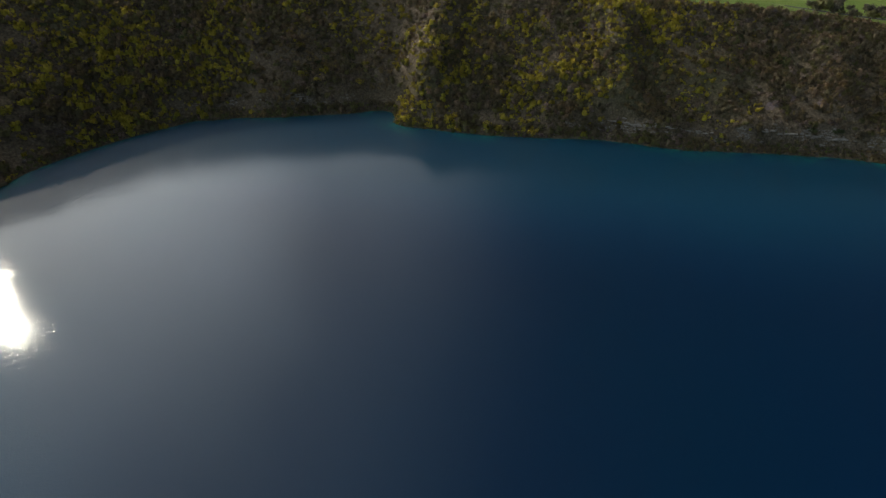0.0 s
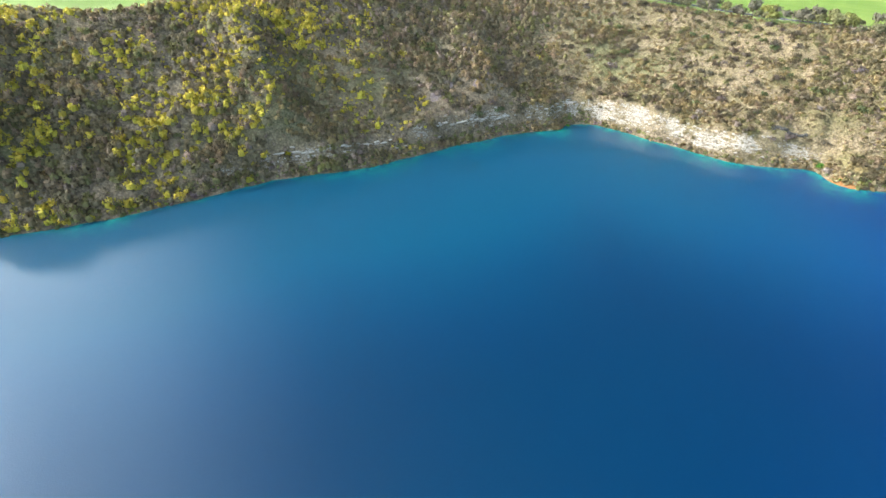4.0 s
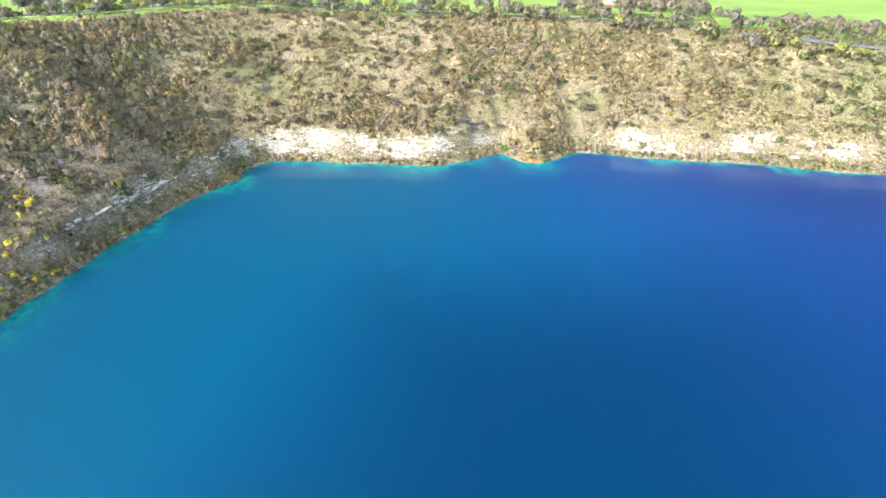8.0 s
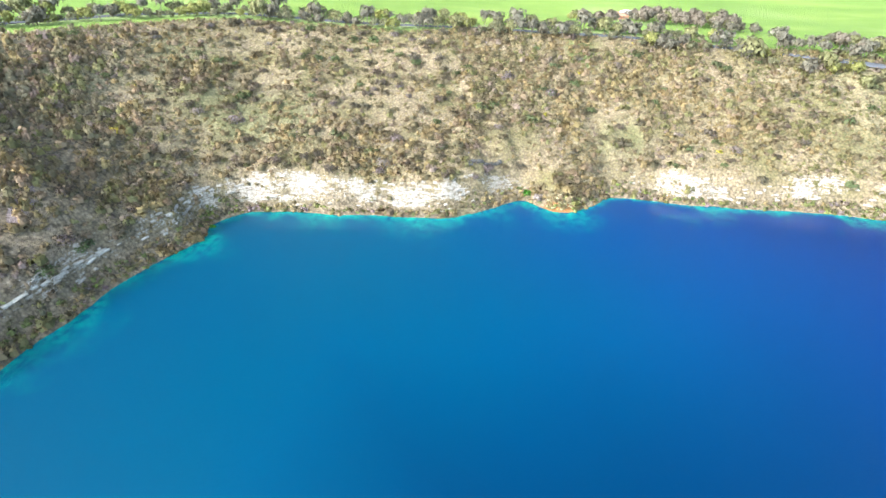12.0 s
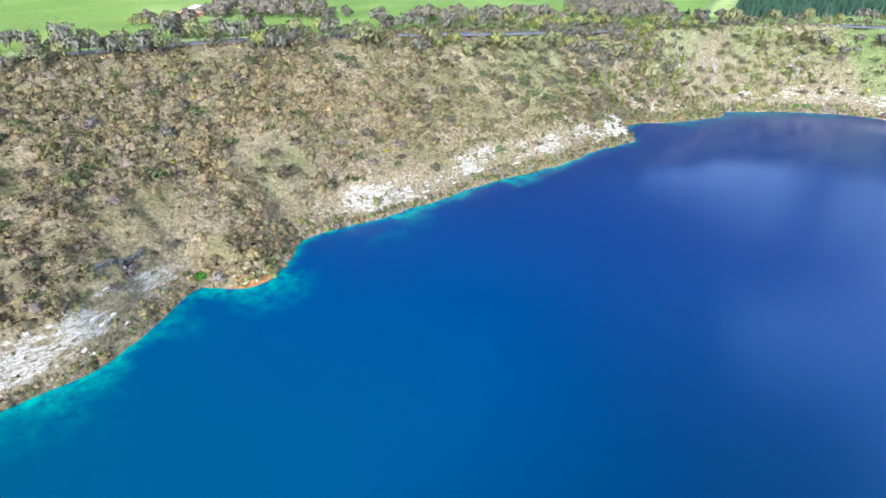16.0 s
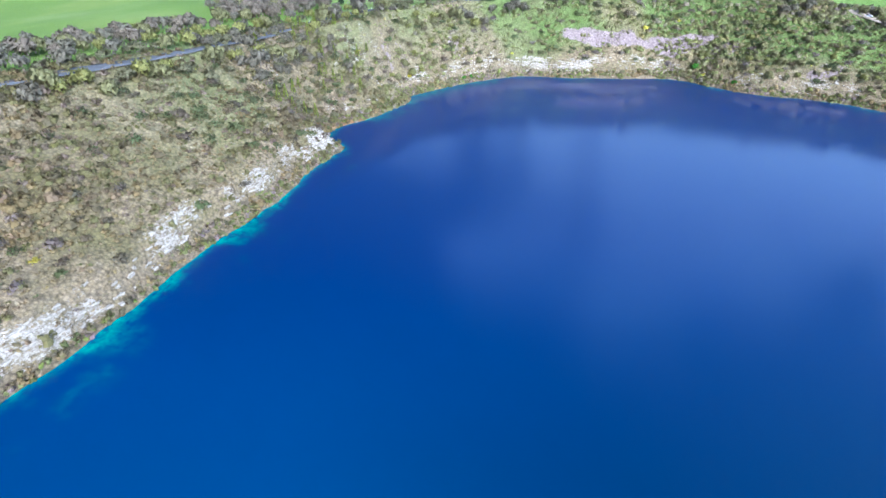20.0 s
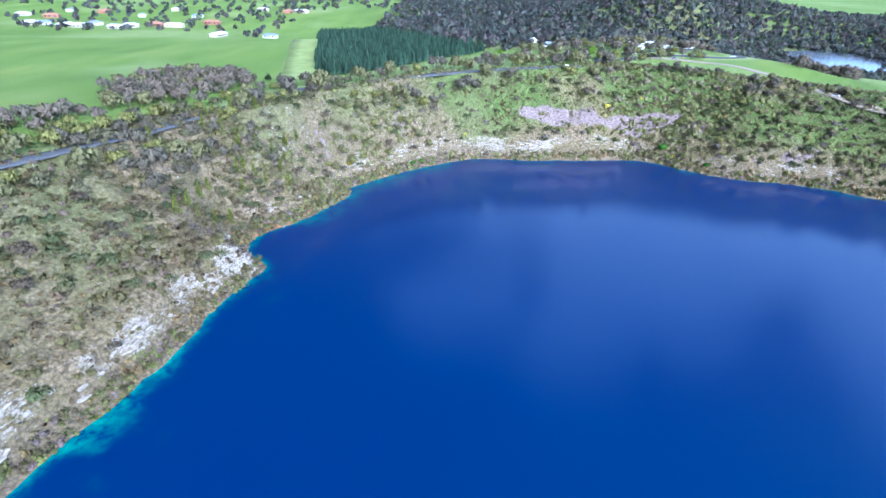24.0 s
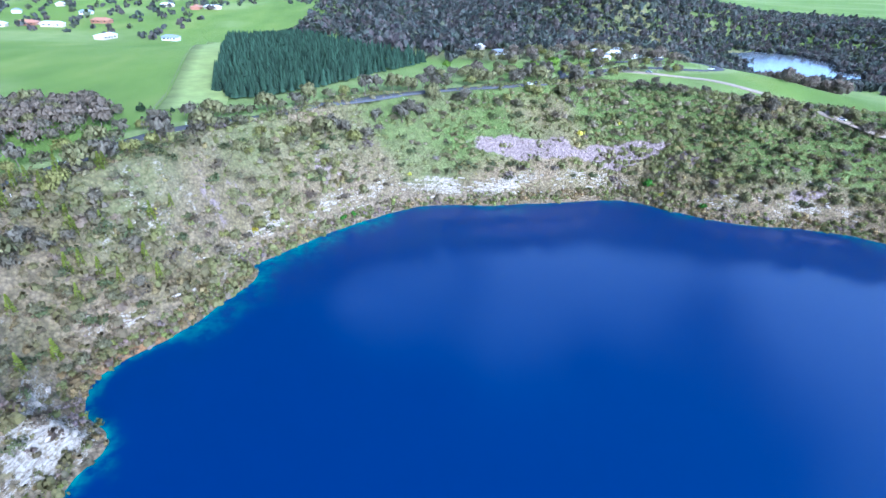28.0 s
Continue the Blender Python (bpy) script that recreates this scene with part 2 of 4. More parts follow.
GROUND = ground_material()
WATER = water_material()
LEAF = leaf_material("foliage")
BARK = plain("bark", (0.16, 0.13, 0.1), 0.9, 0.4, 3)
ASPHALT = plain("asphalt", (0.085, 0.088, 0.095), 0.85, 0.25, 0.8)
GRAVEL = plain("gravel", (0.33, 0.27, 0.21), 0.95, 0.25, 0.9)
STONE = plain("limestone", (0.34, 0.3, 0.245), 0.95, 0.5, 1.6)
PAINT = plain("road_paint", (0.75, 0.75, 0.72), 0.7, 0.1, 2)
WALLS = [plain("render_cream", (0.55, 0.48, 0.38)), plain("brick_red", (0.33, 0.16, 0.1)), plain("weatherboard_white", (0.7, 0.7, 0.68))]
ROOFS = [plain("roof_white", (0.72, 0.73, 0.75), 0.5), plain("roof_grey", (0.25, 0.29, 0.34), 0.5), plain("roof_terracotta", (0.4, 0.2, 0.13), 0.7)]
GLASS = plain("dark_glass", (0.03, 0.04, 0.05), 0.15)
CARS = [plain("car_white", (0.75, 0.76, 0.78), 0.25), plain("car_silver", (0.4, 0.42, 0.45), 0.3, 0.1, 2, 0.4)]
POND = plain("valley_water", (0.14, 0.16, 0.18), 0.12, 0.2, 0.02)
MOWN = plain("mown_grass", (0.27, 0.325, 0.1), 0.95, 0.22, 0.07)
TYRE = plain("rubber", (0.02, 0.02, 0.02), 0.9)
POST = plain("post_white", (0.7, 0.7, 0.68), 0.7)
WOOD = plain("weathered_wood", (0.22, 0.19, 0.16), 0.9)

# ---------------------------------------------------------------- plan of the lake
# lake shore, anticlockwise from the north-east, in metres
SHORE = [(252, 288), (232, 301), (212, 307), (182, 313), (162, 325), (141, 343), (119, 346), (84, 342), (51, 339),
         (26, 339), (0, 329), (-29, 308), (-50, 286), (-60, 275), (-58, 261), (-76, 228), (-91, 206), (-87, 189),
         (-78, 178), (-86, 151), (-87, 125), (-94, 101), (-103, 64), (-108, 32), (-115, 6), (-121, -18), (-119, -28),
         (-112, -38), (-107, -49), (-113, -59), (-120, -66), (-117, -75), (-108, -95), (-104, -105), (-106, -125),
         (-109, -153), (-113, -184), (-112, -193), (-101, -206), (-89, -206), (-63, -224), (-24, -238.5), (16, -252), (47, -266),
         (76, -284), (105, -291), (138, -303), (160, -312), (183, -325)]
SHORE += [(193, -334), (194, -345), (193, -358), (203, -366), (230, -362), (272, -363), (320, -363), (355, -339), (385, -310), (405, -270),
          (440, -180), (460, -60), (440, 80), (385, 190), (310, 255)]
# how far from the shore the crater's rim lies: shore place, metres
RIM = [(252, 288, 66), (182, 313, 62), (119, 346, 56), (84, 342, 50), (26, 339, 42), (0, 329, 36), (-50, 286, 32),
       (-76, 228, 44), (-78, 178, 60), (-94, 101, 84), (-115, 6, 100), (-107, -49, 108), (-106, -125, 115),
       (-113, -184, 118), (-22, -241, 108), (133, -297, 106), (270, -364, 104), (440, -180, 80), (385, 190, 70)]
# strength of the bare limestone along the shore
BARE = [(252, 288, 0.25), (212, 307, 0.62), (182, 313, 0.5), (160, 326, 0.15), (141, 343, 0.35), (119, 346, 0.55),
        (84, 342, 0.5), (40, 339, 0.62), (10, 333, 0.6), (-29, 308, 0.5), (-50, 286, 0.45), (-58, 261, 0.25),
        (-76, 228, 0.42), (-91, 206, 0.3), (-80, 179, 0.8), (-86, 140, 0.55), (-94, 101, 0.5), (-103, 64, 0.55),
        (-108, 32, 0.75), (-115, 6, 0.7), (-121, -18, 0.3), (-107, -49, 0.1), (-119, -70, 0.45), (-106, -100, 0.66),
        (-110, -153, 0.7), (-113, -182, 0.68), (-101, -206, 0.45), (-63, -224, 0.42), (-22, -241, 0.4), (16, -254, 0.33),
        (60, -274, 0.42), (105, -291, 0.3), (138, -303, 0.1), (194, -334, 0.1), (224, -350, 0.4), (320, -363, 0.3), (440, 80, 0.2)]


def ring(points, step):
    """Evenly spaced points on a smooth closed line through the given ones."""
    p = np.array(points, float)
    n = len(p)
    out = []
    for i in range(n):
        a, b, c, d = p[i - 1], p[i], p[(i + 1) % n], p[(i + 2) % n]
        k = max(2, int(np.linalg.norm(c - b) / step))
        for u in np.linspace(0, 1, k, endpoint=False):
            out.append(0.5 * ((2 * b) + (c - a) * u + (2 * a - 5 * b + 4 * c - d) * u * u + (3 * b - a - 3 * c + d) * u ** 3))
    return np.array(out)


TABLE = np.random.RandomState(5).rand(256, 256)


def lattice(x, y):
    """Smooth noise from 0 to 1 with one cell per unit."""
    xi, yi = np.floor(x).astype(int), np.floor(y).astype(int)
    u, v = x - xi, y - yi
    u, v = u * u * (3 - 2 * u), v * v * (3 - 2 * v)
    a, b = TABLE[xi & 255, yi & 255], TABLE[(xi + 1) & 255, yi & 255]
    c, d = TABLE[xi & 255, (yi + 1) & 255], TABLE[(xi + 1) & 255, (yi + 1) & 255]
    return (a * (1 - u) + b * u) * (1 - v) + (c * (1 - u) + d * u) * v


def fbm(xy, size, octaves=4, seed=0.0):
    out, amp, tot = 0.0, 1.0, 0.0
    for k in range(octaves):
        f = 2.0 ** k / size
        out = out + amp * lattice(xy[:, 0] * f + 17.3 * k + seed, xy[:, 1] * f - 9.1 * k + seed * 1.7)
        tot += amp
        amp *= 0.5
    return out / tot


SHORELINE = ring(SHORE, 4.0)
# small coves and points
_tan = np.roll(SHORELINE, -1, 0) - np.roll(SHORELINE, 1, 0)
_tan /= np.linalg.norm(_tan, axis=1)[:, None]
SHORELINE = SHORELINE + np.stack([_tan[:, 1], -_tan[:, 0]], 1) * ((fbm(SHORELINE, 14.0, 3, 3.0) - 0.5) * 5.0)[:, None]
ALONG = np.r_[0, np.cumsum(np.linalg.norm(np.diff(SHORELINE, axis=0), axis=1))]


def along_shore(table):
    """Values given at shore places, spread along the whole shoreline."""
    n = len(SHORELINE)
    at = [int(np.argmin(((SHORELINE - np.array(r[:2])) ** 2).sum(1))) for r in table]
    order = np.argsort(at)
    x = np.array(at)[order]
    v = np.array([r[2] for r in table], float)[order]
    return np.interp(np.arange(n), np.r_[x - n, x, x + n], np.r_[v, v, v])


RIM_AT, BARE_AT = along_shore(RIM), along_shore(BARE)


def soften(v, k):
    """Values round the lake, averaged over k neighbours to each side."""
    return sum(np.roll(v, j, 0) for j in range(-k, k + 1)) / (2 * k + 1)


EVERY = np.arange(0, len(SHORELINE), 4)
SMOOTH_LINE = soften(soften(SHORELINE, 6), 5)[EVERY]
RIM_SMOOTH = soften(RIM_AT, 4)[EVERY]
FOOT_SMOOTH = soften(np.where(BARE_AT > 0.6, 3.2, 6.0), 5)[EVERY]
CLIFF_SMOOTH = soften(np.where(BARE_AT > 0.35, 13.5, 9.0), 4)[EVERY]


def shore_distance(xy, line=None):
    """Signed distance to the shore, positive on land, and the nearest shore index."""
    a = SHORELINE if line is None else line
    b = np.roll(a, -1, 0)
    e = b - a
    ee = (e * e).sum(1)
    best = np.full(len(xy), 1e12)
    which = np.zeros(len(xy), int)
    inside = np.zeros(len(xy), bool)
    X, Y = xy[:, 0], xy[:, 1]
    for i in range(len(a)):
        wx, wy = X - a[i, 0], Y - a[i, 1]
        u = np.clip((wx * e[i, 0] + wy * e[i, 1]) / ee[i], 0, 1)
        d = (wx - u * e[i, 0]) ** 2 + (wy - u * e[i, 1]) ** 2
        m = d < best
        best = np.where(m, d, best)
        which[m] = i
        y0, y1 = a[i, 1], b[i, 1]
        if y0 != y1:
            c = (Y >= min(y0, y1)) & (Y < max(y0, y1))
            inside ^= c & (X < a[i, 0] + wy / (y1 - y0) * e[i, 0])
    return np.where(inside, -1, 1) * np.sqrt(best), which


def step(a, b, x):
    t = np.clip((x - a) / (b - a), 0, 1)
    return t * t * (3 - 2 * t)


# heights of the country round the crater
COUNTRY = [(-235, -40, 56), (-190, 90, 54), (-145, 160, 52), (-105, 300, 49), (-110, 410, 44), (-250, 800, 26), (-600, 850, 25),
           (-400, 60, 44), (-450, 300, 40), (-800, 100, 35), (0, 380, 52), (100, 410, 55), (190, 480, 59), (240, 430, 57), (262, 350, 50),
           (320, 330, 50), (470, 660, 16), (430, 620, 19), (345, 470, 40), (400, 550, 27), (520, 720, 15), (520, 800, 15), (580, 860, 18), (600, 500, 45), (330, 950, 88), (150, 1000, 60), (520, 1150, 74), (20, 520, 50),
           (900, 900, 50), (0, -370, 70), (200, -440, 71), (400, -430, 70), (-270, -330, 61), (600, 0, 60), (500, -350, 66)]
FAR = [(1500, 3000, 22), (0, 2500, 25), (-1500, 1500, 25), (-2000, 0, 30), (0, -2000, 40), (2500, 500, 30), (2500, 3500, 18)]


def country(xy):
    top = bot = 0.0
    for x, y, z in COUNTRY + FAR:
        w = 1.0 / (((xy[:, 0] - x) ** 2 + (xy[:, 1] - y) ** 2) + 400.0) ** 1.6
        top, bot = top + w * z, bot + w
    return top / bot + (fbm(xy, 60, 3, 8.0) - 0.5) * 3.0


# spurs running down the southern wall: foot, head, half-width, height
SPURS = [((186, -333), (136, -418), 17, 15.0), ((60, -290), (22, -372), 15, 11.0), ((-62, -228), (-100, -290), 14, 6.0)]


def spurs(xy):
    out = 0.0
    for a, b, w, h in SPURS:
        a, b = np.array(a, float), np.array(b, float)
        u = np.clip(((xy - a) @ (b - a)) / ((b - a) @ (b - a)), 0, 1)
        away = np.linalg.norm(xy - a - u[:, None] * (b - a), axis=1)
        out = np.maximum(out, h * np.exp(-(away / w) ** 2))
    return out


def terrain(xy):
    """Height, distance to the shore and shore index for places in plan."""
    xy = np.asarray(xy, float)
    d, i = shore_distance(xy)
    d2, j = shore_distance(xy, SMOOTH_LINE)
    rim = RIM_SMOOTH[j] + (fbm(xy, 40, 3, 2.0) - 0.5) * 14
    ds = d + (d2 - d) * step(7, 26, d)
    high = country(xy)
    toe = FOOT_SMOOTH[j]
    foot = 0.66 * toe + 2.5 * (fbm(xy, 22, 2, 4.0) - 0.5)
    cliff = CLIFF_SMOOTH[j] * (0.8 + 0.4 * fbm(xy, 30, 2, 6.0))
    low = np.where(d < toe, d / toe * foot, foot + (cliff - foot) * np.clip((d - toe) / (11.5 - toe), 0, 1))
    t = np.clip((ds - 11.5) / np.maximum(rim - 11.5, 8), 0, 1)
    rough = (fbm(xy, 26, 4, 1.0) - 0.5) * 7.0 + (fbm(xy, 7, 3, 5.0) - 0.5) * 2.2
    slope = cliff + (high - cliff) * (t * (1.08 - 0.08 * t)) + rough * np.clip(t * 4, 0, 1) * np.clip((1 - t) * 4, 0, 1)
    slope = slope + spurs(xy) * step(10, 24, ds) * step(0, 0.25, 1 - t)
    z = np.where(d < 11.5, low, slope)
    wet = np.interp(d, [-80, -22, -7, -2, 0], [-45, -20, -5, -0.9, 0.0])
    z = np.where(d < 0, wet, z + (fbm(xy, 3.5, 2, 7.0) - 0.5) * 1.3 * np.clip(d / 6, 0, 1) * np.clip((40 - d) / 20, 0, 1))
    return z, d, i


def fill(me, co, quads, materials, smooth=False):
    """Fast mesh from arrays of places and of four-cornered faces."""
    co, quads = np.asarray(co, np.float32), np.asarray(quads, np.int32)
    me.vertices.add(len(co))
    me.vertices.foreach_set("co", co.ravel())
    me.loops.add(quads.size)
    me.loops.foreach_set("vertex_index", quads.ravel())
    me.polygons.add(len(quads))
    me.polygons.foreach_set("loop_start", np.arange(len(quads), dtype=np.int32) * quads.shape[1])
    me.polygons.foreach_set("loop_total", np.full(len(quads), quads.shape[1], np.int32))
    for m in materials:
        me.materials.append(m)
    me.update(calc_edges=True)
    if smooth:
        me.shade_smooth()
    return me


def colour_layer(me, name, rgb):
    a = me.attributes.new(name, "FLOAT_COLOR", "POINT")
    a.data.foreach_set("color", np.column_stack([rgb, np.ones(len(rgb))]).astype(np.float32).ravel())


def lines(*stretches):
    """Grid lines: (from, to, step) one after another."""
    return np.concatenate([np.arange(a, b, s) for a, b, s in stretches])


def grid(xs, ys):
    X, Y = np.meshgrid(xs, ys)
    i = np.arange(X.size).reshape(X.shape)
    return np.stack([X.ravel(), Y.ravel()], 1), np.stack([i[:-1, :-1], i[:-1, 1:], i[1:, 1:], i[1:, :-1]], -1).reshape(-1, 4)


def zone(xy, x, y, rx, ry=None):
    """1 in the middle of an oval place, falling to 0 outside."""
    r = np.sqrt(((xy[:, 0] - x) / rx) ** 2 + ((xy[:, 1] - y) / (ry or rx)) ** 2)
    return 1 - step(0.6, 1.1, r)


# ---------------------------------------------------------------- ground and water
ROAD = [(-165, -400), (-205, -335), (-228, -300), (-250, -262), (-258, -205), (-250, -120), (-238, -50), (-230, -15),
        (-221, 18), (-208, 54), (-188, 91), (-164, 130), (-147, 162), (-138, 185), (-129, 215), (-123, 243), (-115, 268),
        (-106, 296), (-90, 315), (-64, 330), (-38, 350), (-16, 362), (9, 380), (35, 390), (69, 392), (101, 404), (112, 420),
        (150, 447), (190, 452), (232, 449), (246, 480), (246, 535), (225, 600)]


def curve_through(points, step_m):
    p = np.array(points, float)
    p = np.vstack([2 * p[0] - p[1], p, 2 * p[-1] - p[-2]])
    out = []
    for i in range(1, len(p) - 2):
        a, b, c, d = p[i - 1], p[i], p[i + 1], p[i + 2]
        k = max(2, int(np.linalg.norm(c - b) / step_m))
        for u in np.linspace(0, 1, k, endpoint=False):
            out.append(0.5 * ((2 * b) + (c - a) * u + (2 * a - 5 * b + 4 * c - d) * u * u + (3 * b - a - 3 * c + d) * u ** 3))
    return np.array(out)


ROAD_LINE = curve_through(ROAD, 3.0)


def near_line(xy, line):
    best = np.full(len(xy), 1e12)
    for p in line[::2]:
        best = np.minimum(best, (xy[:, 0] - p[0]) ** 2 + (xy[:, 1] - p[1]) ** 2)
    return np.sqrt(best)


def cover(xy, d, i):
    """How much of each kind of ground lies at a place."""
    x, y = xy[:, 0], xy[:, 1]
    rim = RIM_AT[i]
    n1, n2 = fbm(xy, 18, 4, 11.0), fbm(xy, 55, 3, 12.0)
    mid = np.where(BARE_AT[i] > 0.6, 7.4, 9.0) + 5.0 * (fbm(xy, 26, 2, 14.0) - 0.5)
    rock = BARE_AT[i] * (1 - step(0.35, 1.0, np.abs(d - mid) / (2.0 + 4.5 * BARE_AT[i]))) * (-0.25 + 2.1 * fbm(xy, 11, 3, 13.0))
    toe = np.where(BARE_AT[i] > 0.6, 2.4, 5.0)
    patchy = step(0.46, 0.6, fbm(xy, 24, 2, 51.0))
    rock = rock * np.where((y > 30) & (x < -40), 0.15 + 0.95 * patchy, 1.0) * step(toe - 1.5, toe + 0.5, d)
    # scattered bare spots higher on the western slope and by the headland
    rock = np.maximum(rock, 0.3 * step(14, 20, d) * (1 - step(26, 40, d)) * step(0.5, 0.75, n1) * (y > 20) * (x < 0))
    rock = np.maximum(rock, 0.62 * zone(xy, -88, 176, 10, 14))
    rock = np.maximum(rock, 0.42 * zone(xy, -85, 262, 16, 18) * step(0.4, 0.6, n1))
    green = step(0, 14, d - rim - 2 + 10 * (n1 - 0.5))
    lush = zone(xy, 14, 364, 44, 20) * (0.35 + 0.8 * n1)
    lush = np.maximum(lush, step(-20, 60, x) * (y > 100) * step(14, 26, d) * step(0.36, 0.56, n2) * 0.85)
    lush = np.maximum(lush, step(60, 200, y) * (x < 0) * step(0.38, 0.62, n2) * step(12, 30, d) * 0.5)
    lush = np.maximum(lush, step(0.6, 0.8, n2) * step(8, 20, d) * 0.25)
    lush = np.maximum(lush, zone(xy, -205, -20, 18, 9) * 0.5)
    wood = np.maximum(zone(xy, 300, 950, 420, 460), zone(xy, -60, 530, 55, 130))
    wood = np.maximum(wood, zone(xy, 80, 640, 110, 150))
    lush = np.maximum(lush, wood * 0.35)
    green = green * (1 - wood * 0.95)
    rust = zone(xy, -106, -53, 9, 10) * (1 - step(3, 6, d)) + 0.55 * zone(xy, -84, 214, 12, 16) * (1 - step(2, 4, d))
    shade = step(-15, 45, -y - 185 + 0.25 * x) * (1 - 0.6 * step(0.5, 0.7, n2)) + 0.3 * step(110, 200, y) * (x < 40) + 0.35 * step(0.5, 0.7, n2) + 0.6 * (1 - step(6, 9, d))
    road = near_line(xy, ROAD_LINE)
    pale = (1 - step(9, 16, road)) * 0.9
    pale = np.maximum(pale, 0.6 * step(0.55, 0.75, fbm(xy, 140, 3, 15.0)))
    return (np.stack([np.clip(rock, 0, 1), np.clip(green, 0, 1), np.clip(lush, 0, 1)], 1),
            np.stack([np.clip(rust, 0, 1), np.clip(shade, 0, 1), np.clip(pale, 0, 1)], 1))


gx = lines((-4200, -1400, 200), (-1400, -420, 35), (-420, -150, 4), (-150, 262, 1.7), (262, 500, 4), (500, 1400, 30), (1400, 4600, 200))
gy = lines((-3000, -1000, 200), (-1000, -500, 40), (-500, -385, 4), (-385, 372, 1.7), (372, 480, 3.5), (480, 800, 9), (800, 1500, 25), (1500, 4600, 150))
gxy, gq = grid(gx, gy)
gz, gd, gi = terrain(gxy)
keep = (gd[gq] > -26).any(1)
ground_me = fill(bpy.data.meshes.new("ground"), np.column_stack([gxy, gz]), gq[keep], [GROUND], True)
ca, cb = cover(gxy, gd, gi)
colour_layer(ground_me, "cover", ca)
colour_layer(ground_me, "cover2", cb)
# purple-grey rubble bands on the northern wall
band = 0.85 * zone(gxy, 78, 364, 40, 5.5)
for bx, by, rx, ry, k in ((135, 364, 34, 6, 0.85), (165, 352, 14, 7, 0.7), (-74, 282, 7, 5, 0.5), (-66, 291, 7, 5, 0.5), (-34, 326, 7, 5, 0.5), (-26, 332, 7, 5, 0.5), (225, 320, 16, 5, 0.6), (-42, -264, 17, 4, 0.6), (-68, -252, 12, 4, 0.6)):
    band = np.maximum(band, k * zone(gxy, bx, by, rx, ry))
colour_layer(ground_me, "cover3", np.stack([band] * 3, 1))
ground = tagged(new("ground", ground_me), "steep crater walls of dry scrub and limestone below green paddocks", "ground", kind="structure")

wx, wy = lines((-135, 260, 2.0), (260, 480, 10)), lines((-395, 362, 2.0))
wxy, wq = grid(wx, wy)
wd, wi = shore_distance(wxy)
keep = (wd[wq] < 3).any(1)
shelf = np.exp(np.minimum(wd, 0) / (1.6 + 6.0 * step(0.36, 0.74, fbm(wxy, 16, 3, 21.0))))
shelf = np.maximum(shelf, zone(wxy, -99, -50, 13, 18) * 0.75 * np.exp(np.minimum(wd, 0) / 11))
shelf = shelf * (1 - np.where(wxy[:, 0] < 0, 0.35, 0.6) * step(120, 220, wxy[:, 1])) * np.where(wxy[:, 1] < -215, 0.65, 1.0)
water_me = fill(bpy.data.meshes.new("water"), np.column_stack([wxy, np.zeros(len(wxy))]), wq[keep], [WATER], True)
# paler, greener body colour in the southern arm
south_teal = step(120, -150, wxy[:, 1] - 0.3 * wxy[:, 0]) * 0.9 * (0.7 + 0.3 * step(150, 60, -wd))
# painted dimming: southern water darkens away from shore, northern arm nearly even
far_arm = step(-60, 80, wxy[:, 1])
body_light = far_arm * 0.8 + (1 - far_arm) * (step(170, 50, -wd) + 0.2)
colour_layer(water_me, "shelf", np.stack([shelf, south_teal, np.clip(body_light, 0, 1)], 1))
water = tagged(new("water", water_me), "deep blue rippled lake with a turquoise rim", "water", kind="structure")

pxy, pq = grid(np.arange(420, 680, 8.0), np.arange(600, 900, 8.0))
pond_me = fill(bpy.data.meshes.new("water_valley"), np.column_stack([pxy, np.full(len(pxy), 19.0)]), pq, [POND], True)
tagged(new("water_valley", pond_me), "grey-blue lake in the valley beyond the road", "water", kind="structure")


GZ = gz.reshape(len(gy), len(gx))


def z_at(x, y):
    """The ground's height, from the built sheet."""
    i, j = min(max(int(np.searchsorted(gx, x)) - 1, 0), len(gx) - 2), min(max(int(np.searchsorted(gy, y)) - 1, 0), len(gy) - 2)
    u, v = (x - gx[i]) / (gx[i + 1] - gx[i]), (y - gy[j]) / (gy[j + 1] - gy[j])
    return float((GZ[j, i] * (1 - u) + GZ[j, i + 1] * u) * (1 - v) + (GZ[j + 1, i] * (1 - u) + GZ[j + 1, i + 1] * u) * v)


# ---------------------------------------------------------------- roads


def ribbon(name, line, width, material, lift, label, kind="structure"):
    p = np.asarray(line)
    t = np.gradient(p, axis=0)
    t /= np.linalg.norm(t, axis=1)[:, None]
    side = np.stack([t[:, 1], -t[:, 0]], 1)
    rows = []
    mid = terrain(p)[0]
    mid = np.convolve(np.pad(mid, 6, mode="edge"), np.ones(13) / 13, "valid")
    for off, drop in ((-0.5, -0.5), (-0.5, 0), (-0.2, 0.05), (0.2, 0.05), (0.5, 0), (0.5, -0.5)):
        q = p + side * width * off
        zz = np.maximum(mid, terrain(q)[0])
        rows.append(np.column_stack([q, zz + lift + drop]))
    co = np.stack(rows, 1).reshape(-1, 3)
    k = len(rows)
    i = np.arange(len(p) * k).reshape(len(p), k)
    q = np.stack([i[:-1, :-1], i[:-1, 1:], i[1:, 1:], i[1:, :-1]], -1).reshape(-1, 4)
    ob = new(name, fill(bpy.data.meshes.new(name), co, q, [material], True))
    return tagged(ob, label, "road", kind=kind)


